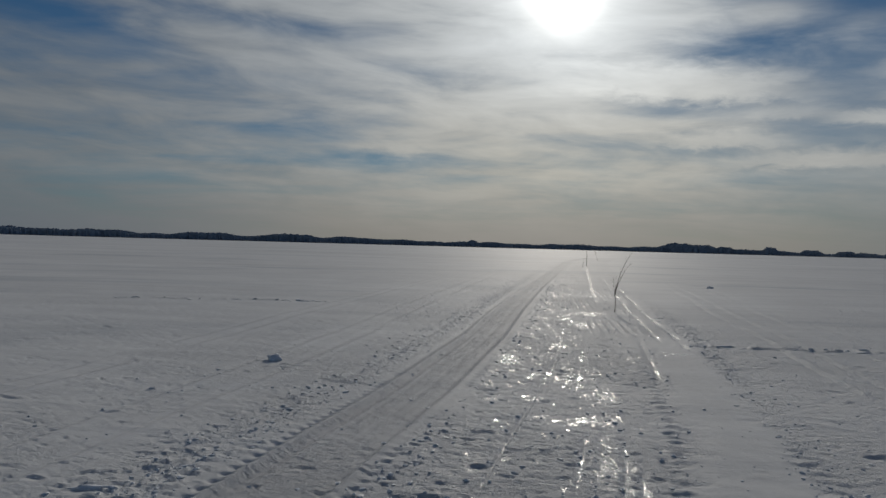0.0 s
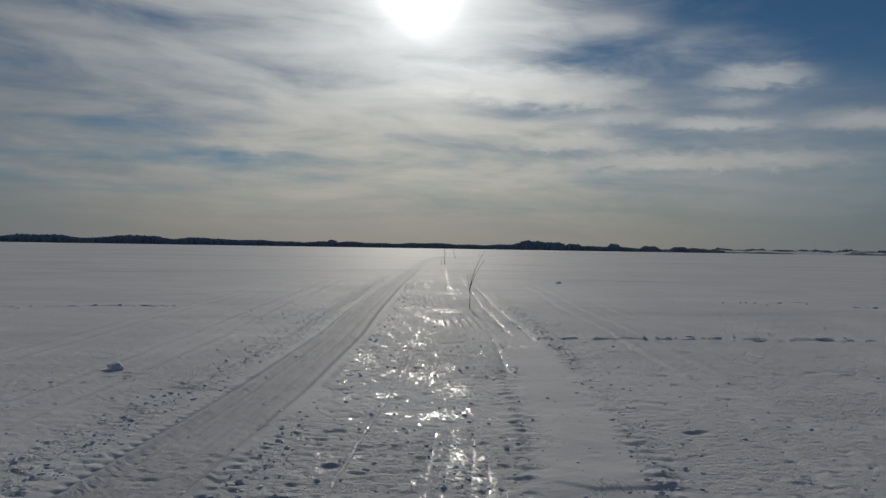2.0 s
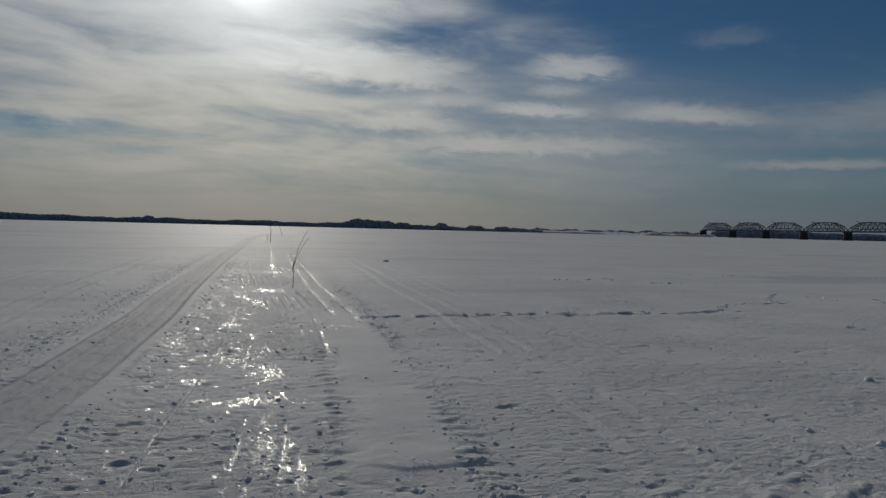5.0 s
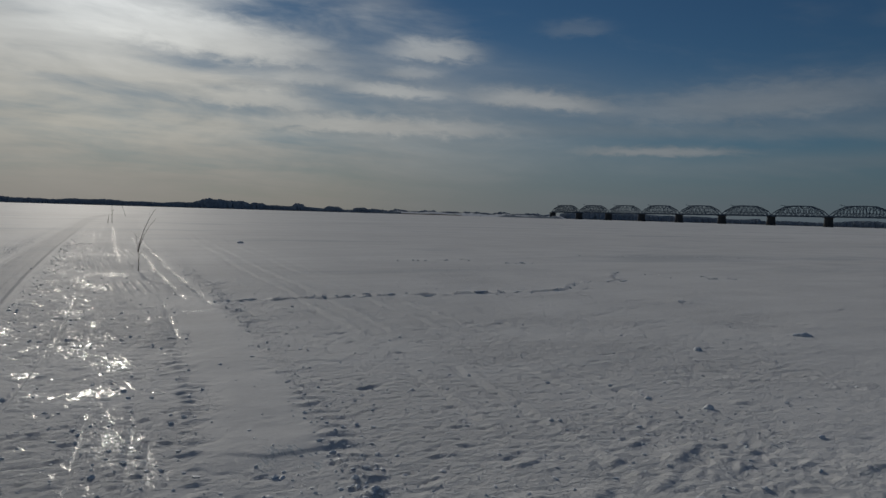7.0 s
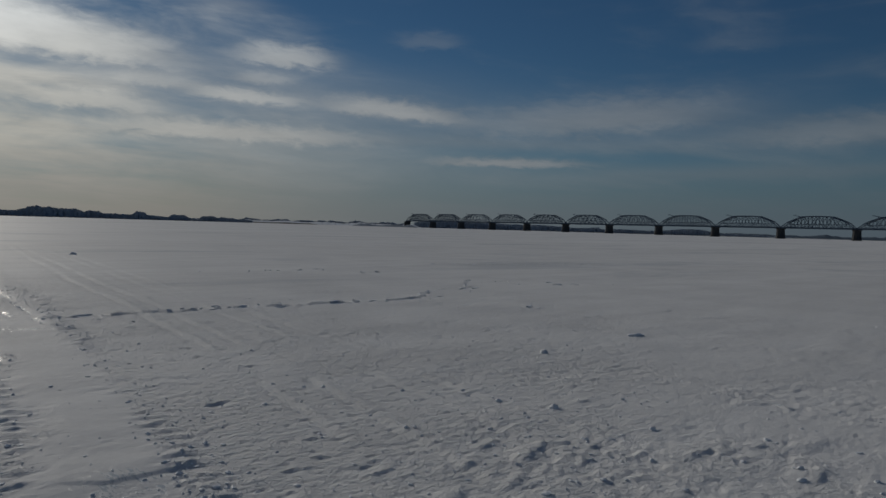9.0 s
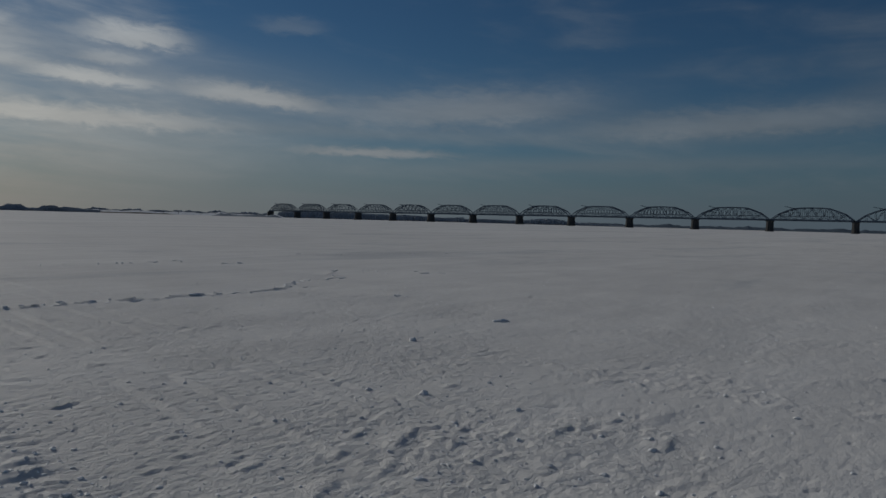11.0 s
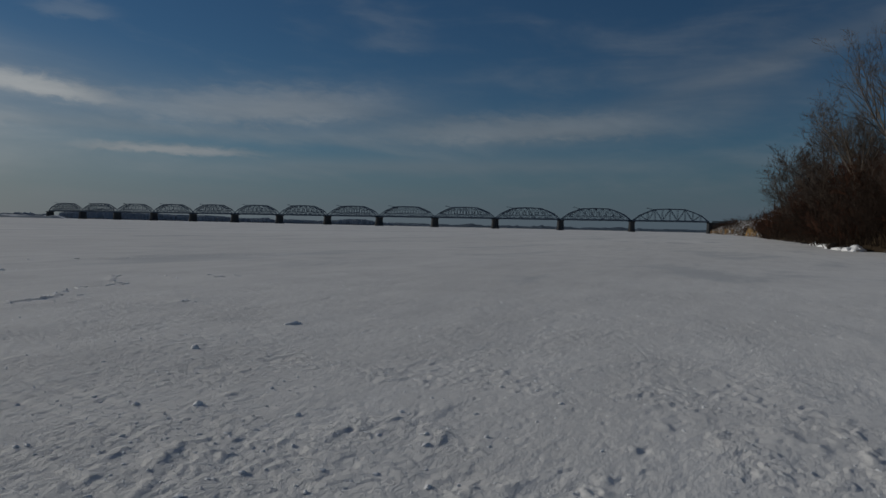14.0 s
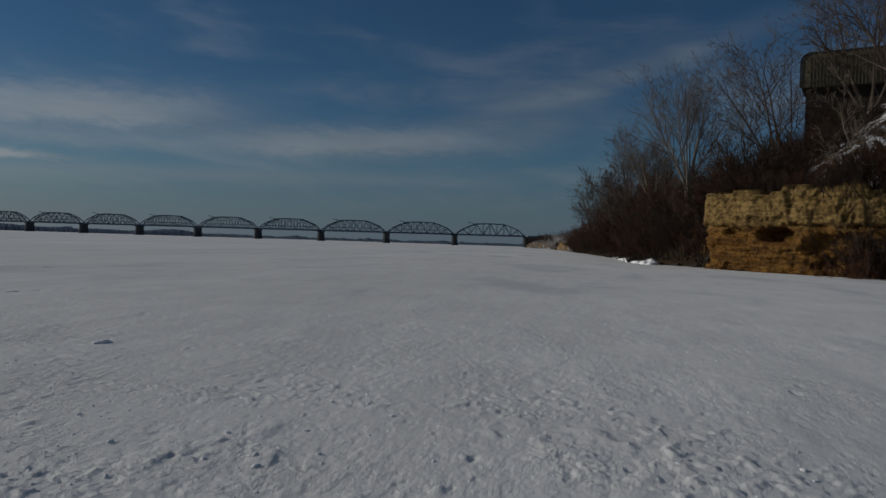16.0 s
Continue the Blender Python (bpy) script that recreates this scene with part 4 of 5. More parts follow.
    VZ = ZZ + ((fbm(SS * 0.4, SS * 0 + 2, 4, 351) - 0.5) * 1.9 + (fbm(SS * 1.7, SS * 0 + 4, 4, 353, 0.6) - 0.5) * 0.8) * smooth(ZZ, 2.0, 6.5)
    # cap that runs back into the slope
    bx, by, bz = VX[-1:] - ox * 1.6, VY[-1:] - oy * 1.6, VZ[-1:] + 0.15
    cx_, cy_, cz_ = VX[-1:] - ox * 4.2, VY[-1:] - oy * 4.2, VZ[-1:] - 0.6
    VX, VY, VZ = np.vstack([VX, bx, cx_]), np.vstack([VY, by, cy_]), np.vstack([VZ, bz, cz_])
    ny, nx = VX.shape
    verts = np.stack([VX.ravel(), VY.ravel(), VZ.ravel()], -1)
    faces = [(j * nx + i, j * nx + i + 1, (j + 1) * nx + i + 1, (j + 1) * nx + i) for j in range(ny - 1) for i in range(nx - 1)]
    hang("cliff", mesh_of("cliff", verts, faces, True), ROCK)
    tagged(bpy.data.objects["cliff"], "yellow sandstone cliff with hollows above the ice", "cliff", kind="structure")


cliff()


# ---------------------------------------------------------------- bare trees and thickets
def tubes(segs):
    """Tapered round bars: (p0, p1, r0, r1, sides)."""
    verts, faces = [], []
    for p0, p1, r0, r1, k in segs:
        d = (p1 - p0)
        if d.length < 1e-5:
            continue
        a = d.orthogonal().normalized()
        b = d.cross(a).normalized()
        base = len(verts)
        for p, r in ((p0, r0), (p1, r1)):
            for i in range(k):
                w = 2 * math.pi * i / k
                verts.append(p + a * (math.cos(w) * r) + b * (math.sin(w) * r))
        for i in range(k):
            j = (i + 1) % k
            faces.append((base + i, base + j, base + k + j, base + k + i))
    return verts, faces


def branch(rng, out, p, d, length, r, level, spec, lean, fine=0.019):
    """Grows one branch and what it bears. spec: per level (pieces, children, spread, length share, wander)."""
    pieces, kids, spread, share, wander = spec[level]
    step = length / pieces
    sides = 6 if level == 0 and r > 0.08 else 4 if r > 0.03 else 3
    nodes = []
    for i in range(pieces):
        d = (d + Vector((rng.gauss(0, wander), rng.gauss(0, wander), rng.gauss(0, wander) + lean[level]))).normalized()
        q = p + d * step
        r0 = r * (1 - 0.85 * i / pieces)
        r1 = r * (1 - 0.85 * (i + 1) / pieces)
        out[min(level, 1)].append((p, q, max(r0, 0.006), max(r1, 0.005), sides))
        nodes.append((p, d, r0, i / pieces))
        p = q
    if level + 1 < len(spec):
        for _ in range(kids):
            f = rng.uniform(0.25, 1.0) if level else rng.uniform(0.30, 1.0)
            i = min(pieces - 1, int(f * pieces))
            q, dd, rr, _f = nodes[i]
            q = q + dd * step * rng.random()
            axis = Vector((rng.gauss(0, 1), rng.gauss(0, 1), rng.gauss(0, 1))).cross(dd)
            if axis.length < 1e-4:
                continue
            nd = Matrix.Rotation(rng.uniform(0.6, 1.3) * spread, 3, axis.normalized()) @ dd
            branch(rng, out, q, nd, length * share * rng.uniform(0.6, 1.2) * (1.15 - 0.5 * f), max(rr * 0.55, fine), level + 1, spec, lean, fine)


def tree_at(seed, where, height, stems, fan, bark, label, thick=1.0, spec=None):
    rng = random.Random(seed)
    out = [[], []]
    spec = spec or [(8, 14, 0.75, 0.48, 0.06), (5, 8, 0.75, 0.52, 0.09), (4, 5, 0.7, 0.55, 0.10), (3, 0, 0.6, 0.5, 0.10)]
    lean = [0.02, 0.04, 0.04, 0.02]
    for i in range(stems):
        a = 2 * math.pi * (i + rng.random() * 0.6) / stems
        d = Vector((math.cos(a) * fan, math.sin(a) * fan, 1)).normalized()
        branch(rng, out, Vector((math.cos(a) * 0.25 * (stems > 1), math.sin(a) * 0.25 * (stems > 1), -0.5)), d, height * rng.uniform(0.8, 1.05),
               0.014 * height * thick * rng.uniform(0.8, 1.1), 0, spec, lean)
    e = tagged(new("bare_tree"), label, "tree", "bare trees on the bank")
    e.matrix_basis = pose(*where)
    hang("trunk", mesh_of("trunk", *tubes(out[0])), bark, e)
    hang("crown", mesh_of("crown", *tubes(out[1])), GOLD_TWIG if bark == PALE_BARK else BARK, e)
    return e


def ground_on_bank(x, y):
    """Height of the bank, or of the cliff's top where it covers the bank."""
    z, d = bank_height(np.array([float(x)]), np.array([float(y)]))
    return max(float(z[0]), 6.5) if x < 75.6 and d[0] > 0.7 else float(z[0])


def planted(seed, x, y, top, stems, fan, bark, label, thick=1.0, spec=None):
    z = ground_on_bank(x, y)
    return tree_at(seed, (x, y, z), max(3.0, top - z), stems, fan, bark, label, thick, spec)


GREY = "leafless grey-brown tree with fine twigs on the bank"
FINE = [(9, 13, 0.55, 0.44, 0.035), (6, 8, 0.60, 0.50, 0.06), (4, 4, 0.65, 0.55, 0.08), (3, 0, 0.6, 0.5, 0.09)]


def fan_tree(seed, x, y, fork, top, stems, fan, label):
    """Several pale stems that part at one height and open like a fan into a rounded crown of fine twigs."""
    rng = random.Random(seed)
    z = ground_on_bank(x, y)
    out = [[], []]
    butt = Vector((0.1, 0.0, fork - z))
    out[0].append((Vector((0, 0, -0.5)), butt, 0.42, 0.36, 8))
    for i in range(stems):
        a = 2 * math.pi * (i + rng.random() * 0.7) / stems
        k = fan * rng.uniform(0.55, 1.1)
        d = Vector((math.cos(a) * k * 0.6, math.sin(a) * k, 1)).normalized()
        branch(rng, out, butt - Vector((0, 0, 0.4)), d, (top - fork) * rng.uniform(0.82, 1.04), rng.uniform(0.12, 0.17), 0, FINE, [0.012, 0.035, 0.035, 0.02], 0.014)
    e = tagged(new("bare_tree"), label, "tree", "bare trees on the bank")
    e.matrix_basis = pose(x, y, z)
    hang("trunk", mesh_of("trunk", *tubes(out[0])), PALE_BARK, e)
    hang("crown", mesh_of("crown", *tubes(out[1])), GOLD_TWIG, e)


fan_tree(11, 96.5, -23.4, 10.2, 24.6, 9, 0.52, "leafless tree with several pale stems fanning out above the thicket")
fan_tree(12, 106.0, -21.0, 8.5, 18.5, 6, 0.6, "smaller leafless tree with fanning stems and fine twigs")
planted(13, 128.0, -22.5, 22.0, 4, 0.22, BARK, GREY, 0.7)
planted(14, 88.0, -28.5, 21.5, 3, 0.30, BARK, GREY, 0.6)


def leaning_tree(x, y, top, seed):
    """A dark tree whose limbs lean out over the slope."""
    rng = random.Random(seed)
    z = ground_on_bank(x, y)
    out = [[], []]
    spec = [(9, 12, 0.7, 0.46, 0.06), (6, 8, 0.75, 0.52, 0.09), (4, 5, 0.7, 0.55, 0.10), (3, 0, 0.6, 0.5, 0.10)]
    for k, size in ((0.05, 0.9), (0.32, 1.0), (0.62, 0.85), (-0.25, 0.8)):
        d = Vector((0.34 * k + rng.gauss(0, 0.1), 0.94 * k, 1)).normalized()
        branch(rng, out, Vector((0, 0, -0.5)), d, (top - z) * size, 0.20 * size, 0, spec, [0.0, 0.03, 0.03, 0.0], 0.02)
    e = tagged(new("bare_tree"), "dark leafless tree leaning out beside the shed", "tree", "bare trees on the bank")
    e.matrix_basis = pose(x, y, z)
    hang("trunk", mesh_of("trunk", *tubes(out[0])), BARK, e)
    hang("crown", mesh_of("crown", *tubes(out[1])), BARK, e)


leaning_tree(83.0, -30.6, 26.0, 15)
leaning_tree(74.0, -35.0, 29.0, 19)
planted(16, 78.0, -36.5, 29.5, 3, 0.45, BARK, GREY, 0.9)
planted(17, 68.0, -37.0, 29.0, 2, 0.5, BARK, GREY, 0.9)
planted(18, 61.2, -29.0, 15.5, 2, 0.18, PALE_BARK, "slender pale birch on the cliff edge", 0.6)


def grove():
    """Smaller trees that fill the bank behind the thickets."""
    spec = [(7, 12, 0.65, 0.48, 0.05), (4, 7, 0.7, 0.52, 0.08), (3, 4, 0.7, 0.55, 0.10), (2, 0, 0.6, 0.5, 0.12)]
    first = [tree_at(50 + i, (100 + 9 * i, -24, ground_on_bank(100 + 9 * i, -24)), 9.0, 3, 0.45, BARK, GREY, 0.75, spec) for i in range(3)]
    rng = random.Random(77)
    for n, (x, y, top) in enumerate(((88, -22, 11), (94, -28, 17), (104, -26, 14), (112, -21, 12), (119, -23, 18), (124, -27, 19), (136, -23, 17), (142, -25, 20), (150, -24, 18), (158, -25, 20),
                                     (168, -24, 18), (176, -26, 20), (186, -25, 20), (196, -26, 18), (208, -27, 15), (222, -28, 12), (240, -30, 9), (262, -32, 8), (98, -20.5, 10), (80, -25, 11))):
        z = ground_on_bank(x, y)
        copy_thing(first[n % 3], pose(x, y, z, 0, 0, rng.uniform(0, 360)) @ Matrix.Scale(max(0.4, (top - z) / 9.0), 4))


grove()


def thicket_mesh(seed, stems, height, spread):
    rng = random.Random(seed)
    out = [[], []]
    spec = [(4, 7, 0.6, 0.45, 0.08), (3, 5, 0.65, 0.55, 0.11), (2, 0, 0.5, 0.5, 0.12)]
    for i in range(stems):
        a, q = rng.uniform(0, 2 * math.pi), spread * math.sqrt(rng.random())
        p = Vector((math.cos(a) * q, math.sin(a) * q, -0.4))
        d = Vector((math.cos(a) * 0.5 * q / spread + rng.gauss(0, 0.2), math.sin(a) * 0.5 * q / spread + rng.gauss(0, 0.2), 1)).normalized()
        branch(rng, out, p, d, height * rng.uniform(0.6, 1.05), 0.055, 0, spec, [0.0, 0.05, 0.02], 0.028)
    return mesh_of("stool", *tubes(out[0])), mesh_of("crown", *tubes(out[1]))


def thickets():
    kinds = [thicket_mesh(31, 40, 4.6, 2.5), thicket_mesh(32, 40, 5.2, 2.2), thicket_mesh(33, 40, 3.8, 2.8)]
    light = [thicket_mesh(34, 12, 4.6, 2.8), thicket_mesh(35, 12, 4.0, 3.0)]
    rng = random.Random(6)
    shore_y = lambda x: float(np.interp(x, [p[0] for p in SHORE], [p[1] for p in SHORE]))
    spots = []
    for x in list(np.arange(80, 130, 4.6)) + list(np.arange(130, 225, 9.0)):
        for row in range(3):
            spots.append((x + rng.uniform(-1.8, 1.8), shore_y(x) - 1.0 - row * 4.0 - rng.uniform(0, 1.6), (0.95 - 0.05 * row) if x < 100 else 1.1 + 0.12 * row))
    for x in np.arange(225, 345, 16.0):
        for row in range(2):
            spots.append((x, shore_y(x) - 1.5 - row * 5, 1.5 - (x - 225) * 0.005))
    for x in np.arange(345, 1090, 16.0):
        spots.append((x + rng.uniform(-8, 8), shore_y(x) - rng.choice((1.5, 6, 9, 13, 16)) - rng.uniform(0, 2), rng.uniform(0.7, 1.3)))
    # edge of the slope above the cliff, then the bushes hanging over it
    for x, y, k in ((76, -23.5, 0.9), (77, -26, 0.9), (75.0, -22.6, 0.8), (73, -25.0, 0.8), (72.0, -22.8, 0.6), (79.5, -27, 0.8), (81.5, -24.5, 1.0), (70, -24.2, 0.45), (66, -26, 0.45), (62, -27.5, 0.6), (59.5, -31, 0.9), (57.0, -33.0, 0.9),
                    (60.5, -27.0, 0.7), (57.5, -30.6, 0.8), (79, -30, 0.6), (81, -33, 0.7), (55.5, -34, 0.9), (69, -24.4, 0.6), (67.2, -25.0, 0.5), (74.0, -27.6, 0.8), (65, -24.9, 0.45), (72.4, -24.2, 0.9), (70.5, -31.5, 0.5), (63, -33, 0.7), (78.5, -33, 0.7), (84, -31, 0.8),
                    (57.6, -27.2, 0.8), (56.0, -29.6, 0.9), (58.8, -28.4, 0.8), (57.6, -31.6, 0.9), (59.6, -28.8, 0.7), (71.8, -21.6, 0.30), (63.4, -25.3, 0.35), (61.6, -26.6, 0.5), (77.5, -29.5, 0.7), (71.5, -27.2, 0.55), (66.0, -28.6, 0.45), (73.5, -31.0, 0.5), (69.8, -25.6, 0.6), (64.2, -26.4, 0.5), (68.0, -23.7, 0.40), (66.2, -24.4, 0.42), (64.6, -30.6, 0.5), (76.0, -33.0, 0.6), (82.5, -27.5, 0.9), (85, -25.5, 1.0), (74.5, -34.5, 0.5)):
        spots.append((x, y, k))
    for n, (x, y, k) in enumerate(spots):
        stems, twigs = kinds[n % 3] if x < 300 else light[n % 2]
        red = rng.random() < 0.35
        e = tagged(new("willow_thicket"), "dense leafless reddish-brown thicket at the ice edge" if red else "dense leafless brown thicket on the bank", "bush", "thickets along the bank")
        e.matrix_basis = pose(x, y, ground_on_bank(x, y), 0, 0, rng.uniform(0, 360)) @ Matrix.Scale(k * rng.uniform(0.85, 1.25), 4)
        a, b = new("stool", stems), new("crown", twigs)
        for o, mt in ((a, TWIG), (b, RED_TWIG if red else TWIG)):
            o.parent = e
            o["kind"] = "stuff"
            if not o.data.materials:
                o.data.materials.append(None)
            o.material_slots[0].link = "OBJECT"
            o.material_slots[0].material = mt


thickets()


# ---------------------------------------------------------------- bridge abutment
def abutment():
    e = tagged(new("bridge_abutment"), "dark masonry abutment at the near end of the bridge", "abutment")
    e.matrix_basis = Matrix.Translation(B0) @ pose(0, 0, 0, 0, 0, -B_HEAD)
    bm = bmesh.new()
    box(bm, (0, -26, DECK / 2 - 1), (0, -3.5, DECK / 2 - 1), 14.0, DECK)
    part("wall", bm, PIER, e)
    bm = bmesh.new()
    for x in (-6.4, 6.4):
        box(bm, (x, -26, DECK + 0.1), (x, -3.5, DECK + 0.1), 0.5, 1.2)
    part("parapet", bm, PIER, e)


abutment()


# ---------------------------------------------------------------- shed on the slope
def shed():
    ax, ay = 80.2, -30.9
    bx, by = 74.6, -43.2
    L = math.hypot(bx - ax, by - ay)
    e = tagged(new("ribbed_shed"), "dark mossy shed with ribbed walls and rounded corners", "shed")
    e.matrix_basis = pose(ax, ay, 0, 0, 0, math.degrees(math.atan2(by - ay, bx - ax)))
    z0, z1, dep = 19.4, 22.9, 5.0

    def shell(off, zlo, zhi, rad):
        """Rounded outline in the long upright plane, run back by dep."""
        ring = []
        for cx, cz, a0 in ((rad, zhi - rad, 180), (L - rad, zhi - rad, 90)):
            for i in range(7):
                a = radians(a0 - i * 15)
                ring.append((cx + math.cos(a) * (rad + off), cz + math.sin(a) * (rad + off)))
        ring = [(-off, zlo)] + ring + [(L + off, zlo)]
        return ring
    ring = shell(0.0, z0, z1, 0.85)
    n = len(ring)
    vs = [(x, y, z) for y in (0.0, dep) for x, z in ring]
    fs = [tuple(range(n)), tuple(range(2 * n - 1, n - 1, -1))] + [(i, i + n, (i + 1) % n + n, (i + 1) % n) for i in range(n)]
    hang("body", mesh_of("body", vs, fs), SHED, e)
    rib = bmesh.new()
    box(rib, (0, 0, z0 - 0.05), (0, 0, z1 - 0.45), 0.13, 0.10, (1, 0, 0))
    me = bpy.data.meshes.new("rib")
    rib.to_mesh(me)
    rib.free()
    k = int((L - 1.6) / 0.32)
    for side in (-0.05, dep + 0.05):
        for i in range(k):
            o = hang("rib", me, SHED, e)
            o.location = (0.8 + i * 0.32, side, 0)
    trim = bmesh.new()
    rr = shell(0.10, z0, z1, 0.85)
    for p, q in zip(rr, rr[1:]):
        box(trim, (p[0], -0.03, p[1]), (q[0], -0.03, q[1]), 0.16, 0.16, (0, 1, 0))
    part("trim", trim, DARK, e)
    base = bmesh.new()
    wall = bmesh.ops.create_cube(base, size=1.0)
    bmesh.ops.scale(base, vec=(L - 0.8, dep - 1.2, z0 - 14.0), verts=wall["verts"])
    bmesh.ops.translate(base, vec=(L / 2, dep / 2 + 0.3, (z0 + 14.0) / 2), verts=wall["verts"])
    part("base", base, DARK, e, "dark weathered boards below the ribbed wall")


shed()


# ---------------------------------------------------------------- marker sticks, lumps and clods on the ice
def stick(x, y, shoots, seed, label):
    """A cut branch stuck in the snow: shoots of (length, lean x, lean y, bend, start height, thickness)."""
    rng = random.Random(seed)
    e = tagged(new("marker_stick"), label, "stick", "marker sticks along the track")
    e.location = (x, y, snow_at(x, y))
    for i, (length, lx, ly, bend, z, r) in enumerate(shoots):
        segs, p, d = [], Vector((0, 0, z)), Vector((lx, ly, 1)).normalized()
        k = 9
        for j in range(k):
            d = (d + Vector((bend / k + rng.gauss(0, 0.03), rng.gauss(0, 0.03), 0))).normalized()
            q = p + d * (length / k)
            segs.append((p, q, r * (1 - 0.75 * j / k), r * (1 - 0.75 * (j + 1) / k), 5))
            if j in (3, 5, 6, 7) and length > 0.5:
                t = q + (d + Vector((rng.gauss(0, 0.7), rng.gauss(0, 0.7), 0.1))).normalized() * rng.uniform(0.07, 0.2)
                segs.append((q, t, r * 0.35, r * 0.15, 3))
            p = q
        hang("stem" if i == 0 else "shoot", mesh_of("stem" if i == 0 else "shoot", *tubes(segs)), WILLOW, e)


stick(4.03, 18.74, [(0.62, 0.02, 0, 0.05, -0.1, 0.014), (1.12, 0.12, 0.0, 0.42, 0.48, 0.010), (0.95, 0.15, 0.1, 0.75, 0.46, 0.008), (0.55, -0.12, 0.1, -0.1, 0.4, 0.006), (0.45, 0.1, -0.2, -0.2, 0.5, 0.006)],
      1, "thin dry branch stuck upright in the snow")
stick(12.0, 68.6, [(1.75, -0.10, 0, 0.0, -0.1, 0.03), (0.7, 0.1, 0, 0.2, 0.5, 0.015)], 2, "dark dry stick standing in the snow")
stick(11.3, 66.5, [(0.95, 0.10, 0, 0.1, -0.1, 0.025)], 3, "short dark stick standing in the snow")
stick(21.2, 111.6, [(1.7, -0.30, 0, -0.1, -0.1, 0.03)], 4, "thin leaning stick far along the track")


def lump(name, x, y, sx, sy, sz, seed, label, turn=0.0):
    bm = bmesh.new()
    bmesh.ops.create_icosphere(bm, subdivisions=3, radius=1.0)
    for v in bm.verts:
        k = 1 + 0.45 * noise.noise(v.co * 1.3 + Vector((seed, 0, 0))) + 0.22 * noise.noise(v.co * 3.1 + Vector((0, seed, 0)))
        v.co = Vector((v.co.x * sx, v.co.y * sy, v.co.z * sz)) * k
    for f in bm.faces:
        f.smooth = True
    ob = part(name, bm, CLOD)
    ob.matrix_basis = pose(x, y, snow_at(x, y) + sz * 0.35, 0, 0, turn)
    return tagged(ob, label, "snow lump", "lumps of snow on the crust")


lump("snow_lump", -2.42, 9.55, 0.095, 0.085, 0.062, 3, "rounded white lump of snow on the smooth crust", 20)
lump("snow_lump", 7.91, 5.66, 0.05, 0.045, 0.03, 5, "small knob of snow on the crust")
lump("snow_slab", 10.39, 5.70, 0.14, 0.06, 0.03, 7, "flat broken piece of snow crust", -20)
lump("snow_lump", 5.60, 3.85, 0.04, 0.035, 0.025, 8, "small knob of snow on the crust")
lump("snow_slab", -2.28, 4.52, 0.14, 0.03, 0.016, 9, "long flat piece of crust casting a dark shadow", 8)
lump("snow_lump", 11.34, 32.9, 0.14, 0.12, 0.07, 12, "dark-sided lump of snow on the crust")


def mound(x, y, sx, sy, sz, seed, turn):
    bm = bmesh.new()
    bmesh.ops.create_icosphere(bm, subdivisions=4, radius=1.0)
    for v in bm.verts:
        k = 1 + 0.35 * noise.noise(v.co * 1.6 + Vector((seed, 0, 0))) + 0.18 * noise.noise(v.co * 4.0 + Vector((0, seed, 0)))
        v.co = Vector((v.co.x * sx, v.co.y * sy, v.co.z * sz)) * k
    for f in bm.faces:
        f.smooth = True
    ob = part("snow_mound", bm, CLOD)
    ob.matrix_basis = pose(x, y, 0.0, 0, 0, turn)
    return tagged(ob, "low drift of snow heaped at the foot of the thicket", "snow mound", "drifts at the foot of the bank")


for n, (x, y, sx, sy, sz) in enumerate(((86.0, -16.9, 2.0, 1.0, 0.60), (91.5, -16.7, 2.6, 0.9, 0.28), (96, -17.0, 3.2, 1.0, 0.30), (102, -17.4, 2.4, 0.8, 0.3), (110, -18.2, 3.5, 0.9, 0.35),
                                        (122, -19.2, 4.0, 1.0, 0.4))):
    mound(x, y, sx, sy, sz, n * 3.7, -8 + 5 * (n % 3))


STONE = material("dark_wet_stone", (0.060, 0.050, 0.042), 0.85, 0.2, ((5.0, 0.06),), vary=0.35, scale=1.2)


def stones():
    """Dark boulders and slabs fallen from the cliff, half sunk in the snow at its foot."""
    rng = random.Random(23)
    for n in range(26):
        x = rng.uniform(76.0, 104.0) if n < 19 else rng.uniform(105, 190)
        y = float(np.interp(x, [p[0] for p in SHORE], [p[1] for p in SHORE])) + rng.uniform(-0.4, 0.7)
        k = 0.25 + 0.5 * rng.random() ** 2
        bm = bmesh.new()
        bmesh.ops.create_icosphere(bm, subdivisions=2, radius=1.0)
        sx, sy, sz = k * rng.uniform(0.9, 1.8), k * rng.uniform(0.7, 1.2), k * rng.uniform(0.5, 0.9)
        for v in bm.verts:
            w = 1 + 0.7 * noise.noise(v.co * 1.1 + Vector((n * 3.1, 0, 0)))
            v.co = Vector((v.co.x * sx, v.co.y * sy, v.co.z * sz)) * w
        ob = part("boulder", bm, STONE)
        ob.matrix_basis = pose(x, y, sz * 0.35, 0, 0, rng.uniform(0, 180))
        tagged(ob, "dark angular boulder in snow at the foot of the bank", "rock", "boulders at the foot of the bank")


stones()


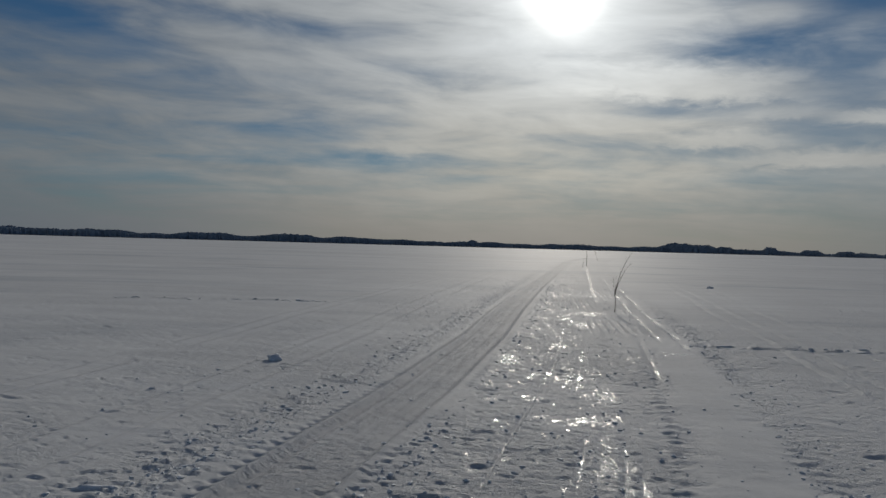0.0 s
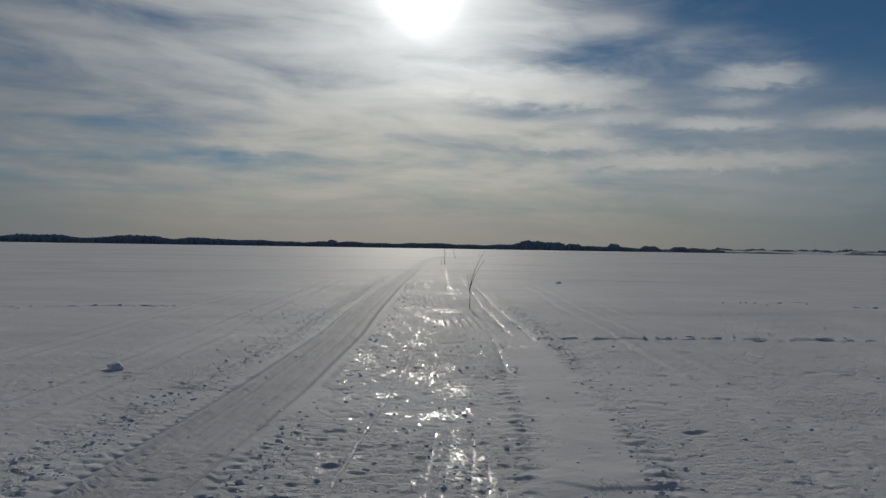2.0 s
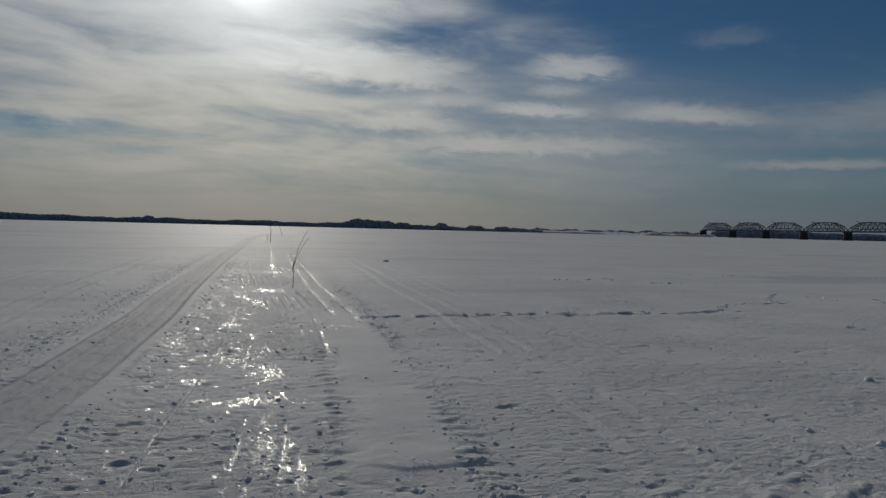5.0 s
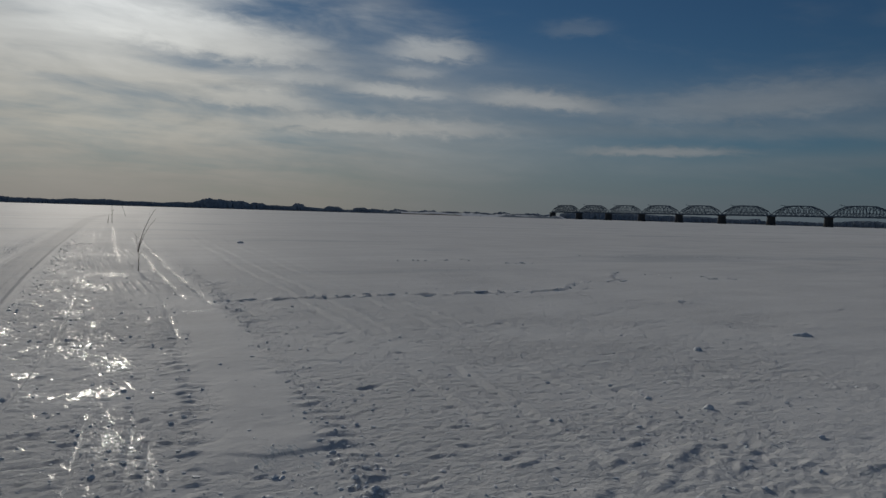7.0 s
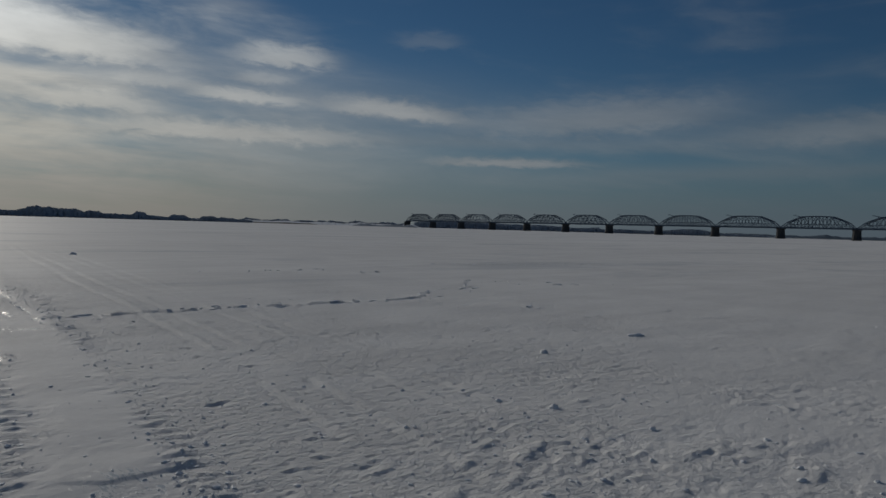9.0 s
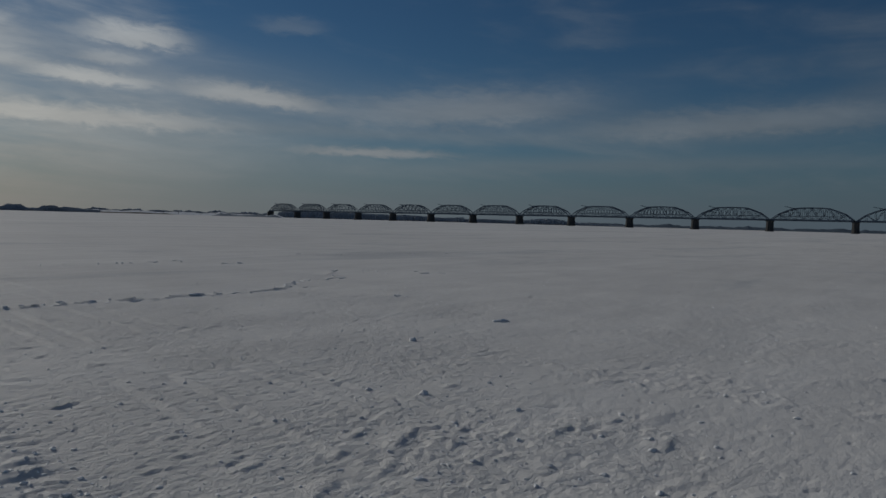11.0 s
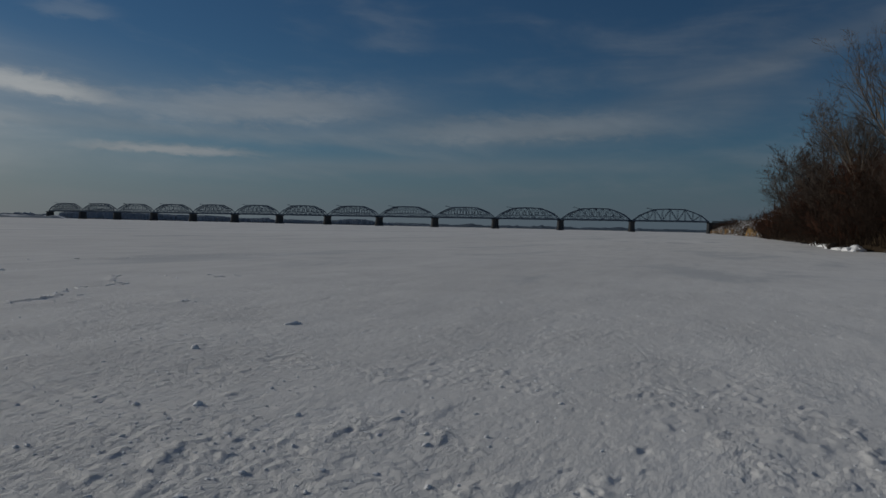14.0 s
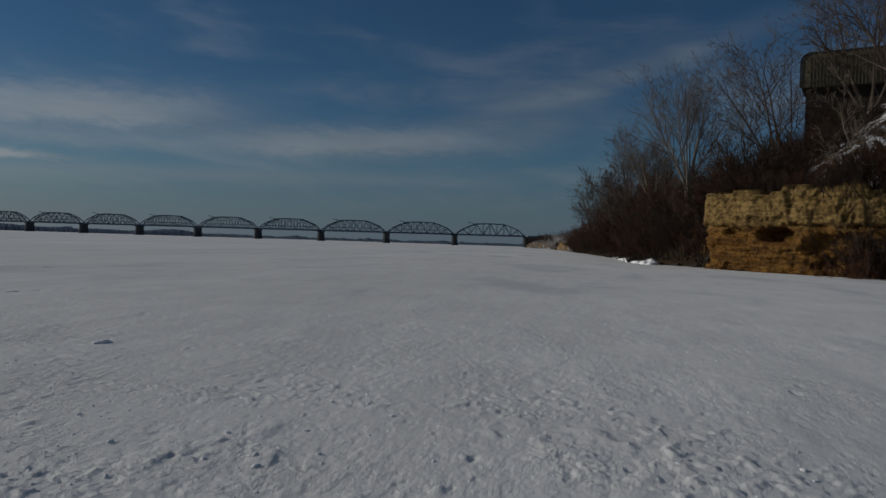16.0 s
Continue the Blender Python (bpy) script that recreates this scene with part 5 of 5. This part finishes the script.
def crumbs():
    """Crumbs and flakes of broken crust, by the track, on the trodden strip and over the rough field."""
    rng = random.Random(8)
    bm = bmesh.new()
    bmesh.ops.create_icosphere(bm, subdivisions=1, radius=1.0)
    bv = np.array([v.co[:] for v in bm.verts])
    bf = np.array([[v.index for v in f.verts] for f in bm.faces])
    bm.free()
    spots = []

    def put(x, y, k):
        spots.append((x, y, k))
    for _ in range(5600):
        y = 3.6 + 34 * rng.random() ** 1.9
        u = rng.choice((rng.gauss(-0.82, 0.20), rng.gauss(-0.75, 0.28), rng.gauss(0.60, 0.14), rng.uniform(0.5, 3.2), rng.uniform(0.5, 3.3), rng.gauss(3.6, 0.16), rng.uniform(-3.2, -0.6)))
        put(float(trail_x(y)) + u, y, 0.005 + 0.014 * rng.random() ** 4)
    for _ in range(3600):
        a, r = radians(rng.uniform(12, 112)), 3.7 + 24 * rng.random() ** 1.8
        put(math.sin(a) * r, math.cos(a) * r, 0.004 + 0.009 * rng.random() ** 3)
    for _ in range(500):
        put(4.6 + rng.gauss(0, 1.8), 2.8 + rng.gauss(0, 1.8), 0.005 + 0.016 * rng.random() ** 3)
    xy = np.array(spots)
    zz, _g, _p, broken = relief(xy[:, 0], xy[:, 1])
    far = np.hypot(xy[:, 0], xy[:, 1])
    pick = np.array([rng.random() for _ in spots]) < broken * 1.2 + 0.12
    pick &= far > 3.4
    xy, zz = xy[pick], zz[pick]
    n = len(xy)
    gen = np.random.default_rng(5)
    size = xy[:, 2][:, None, None]
    st = np.stack([gen.uniform(1.0, 2.2, n), gen.uniform(0.8, 1.6, n), gen.uniform(0.45, 0.9, n)], -1)[:, None, :]
    V = bv[None] * st * size * gen.uniform(0.65, 1.3, (n, len(bv), 1))
    t = gen.uniform(0, 6.28, n)[:, None]
    X = V[..., 0] * np.cos(t) - V[..., 1] * np.sin(t) + xy[:, :1]
    Y = V[..., 0] * np.sin(t) + V[..., 1] * np.cos(t) + xy[:, 1:2]
    Z = V[..., 2] + zz[:, None] + xy[:, 2:3] * 0.25
    verts = np.stack([X, Y, Z], -1).reshape(-1, 3)
    faces = (bf[None] + (np.arange(n) * len(bv))[:, None, None]).reshape(-1, 3)
    hang("snow_crumbs", mesh_of("snow_crumbs", verts, faces.tolist()), CLOD)
    tagged(bpy.data.objects["snow_crumbs"], "crumbs of broken snow crust scattered by the track", "snow crumbs", kind="stuff")


crumbs()


def crust_ledges():
    """Upturned plates of crust along the cracks."""
    rng = random.Random(14)
    bm = bmesh.new()
    bmesh.ops.create_icosphere(bm, subdivisions=2, radius=1.0)
    bv = [v.co.copy() for v in bm.verts]
    bf = [[v.index for v in f.verts] for f in bm.faces]
    bm.free()
    verts, faces = [], []
    for k, line in CRACKS:
        for (x0, y0), (x1, y1) in zip(line, line[1:]):
            L = math.hypot(x1 - x0, y1 - y0)
            tx, ty = (x1 - x0) / L, (y1 - y0) / L
            s = 0.0
            while s < L:
                s += rng.uniform(0.05, 0.30) if rng.random() < 0.8 else rng.uniform(0.6, 1.6)
                off = rng.gauss(0, 0.10)
                x, y = x0 + tx * s - ty * off, y0 + ty * s + tx * off
                ln, wd, ht = 0.03 + 0.14 * rng.random() ** 3, rng.uniform(0.015, 0.05), k * rng.uniform(0.12, 0.5)
                turn = math.atan2(ty, tx) + rng.gauss(0, 0.35)
                z = snow_at(x, y)
                base, q = len(verts), rng.uniform(0, 50)
                for v in bv:
                    w = 1 + 0.9 * noise.noise(v * 2.2 + Vector((q, 0, 0)))
                    a, b = v.x * ln * w, v.y * wd * w
                    verts.append((x + a * math.cos(turn) - b * math.sin(turn), y + a * math.sin(turn) + b * math.cos(turn), z + v.z * ht * w))
                faces += [[i + base for i in f] for f in bf]
    hang("crust_ledges", mesh_of("crust_ledges", verts, faces), CLOD)
    tagged(bpy.data.objects["crust_ledges"], "upturned plates of snow crust along cracks in the field", "snow crust", kind="stuff")


crust_ledges()
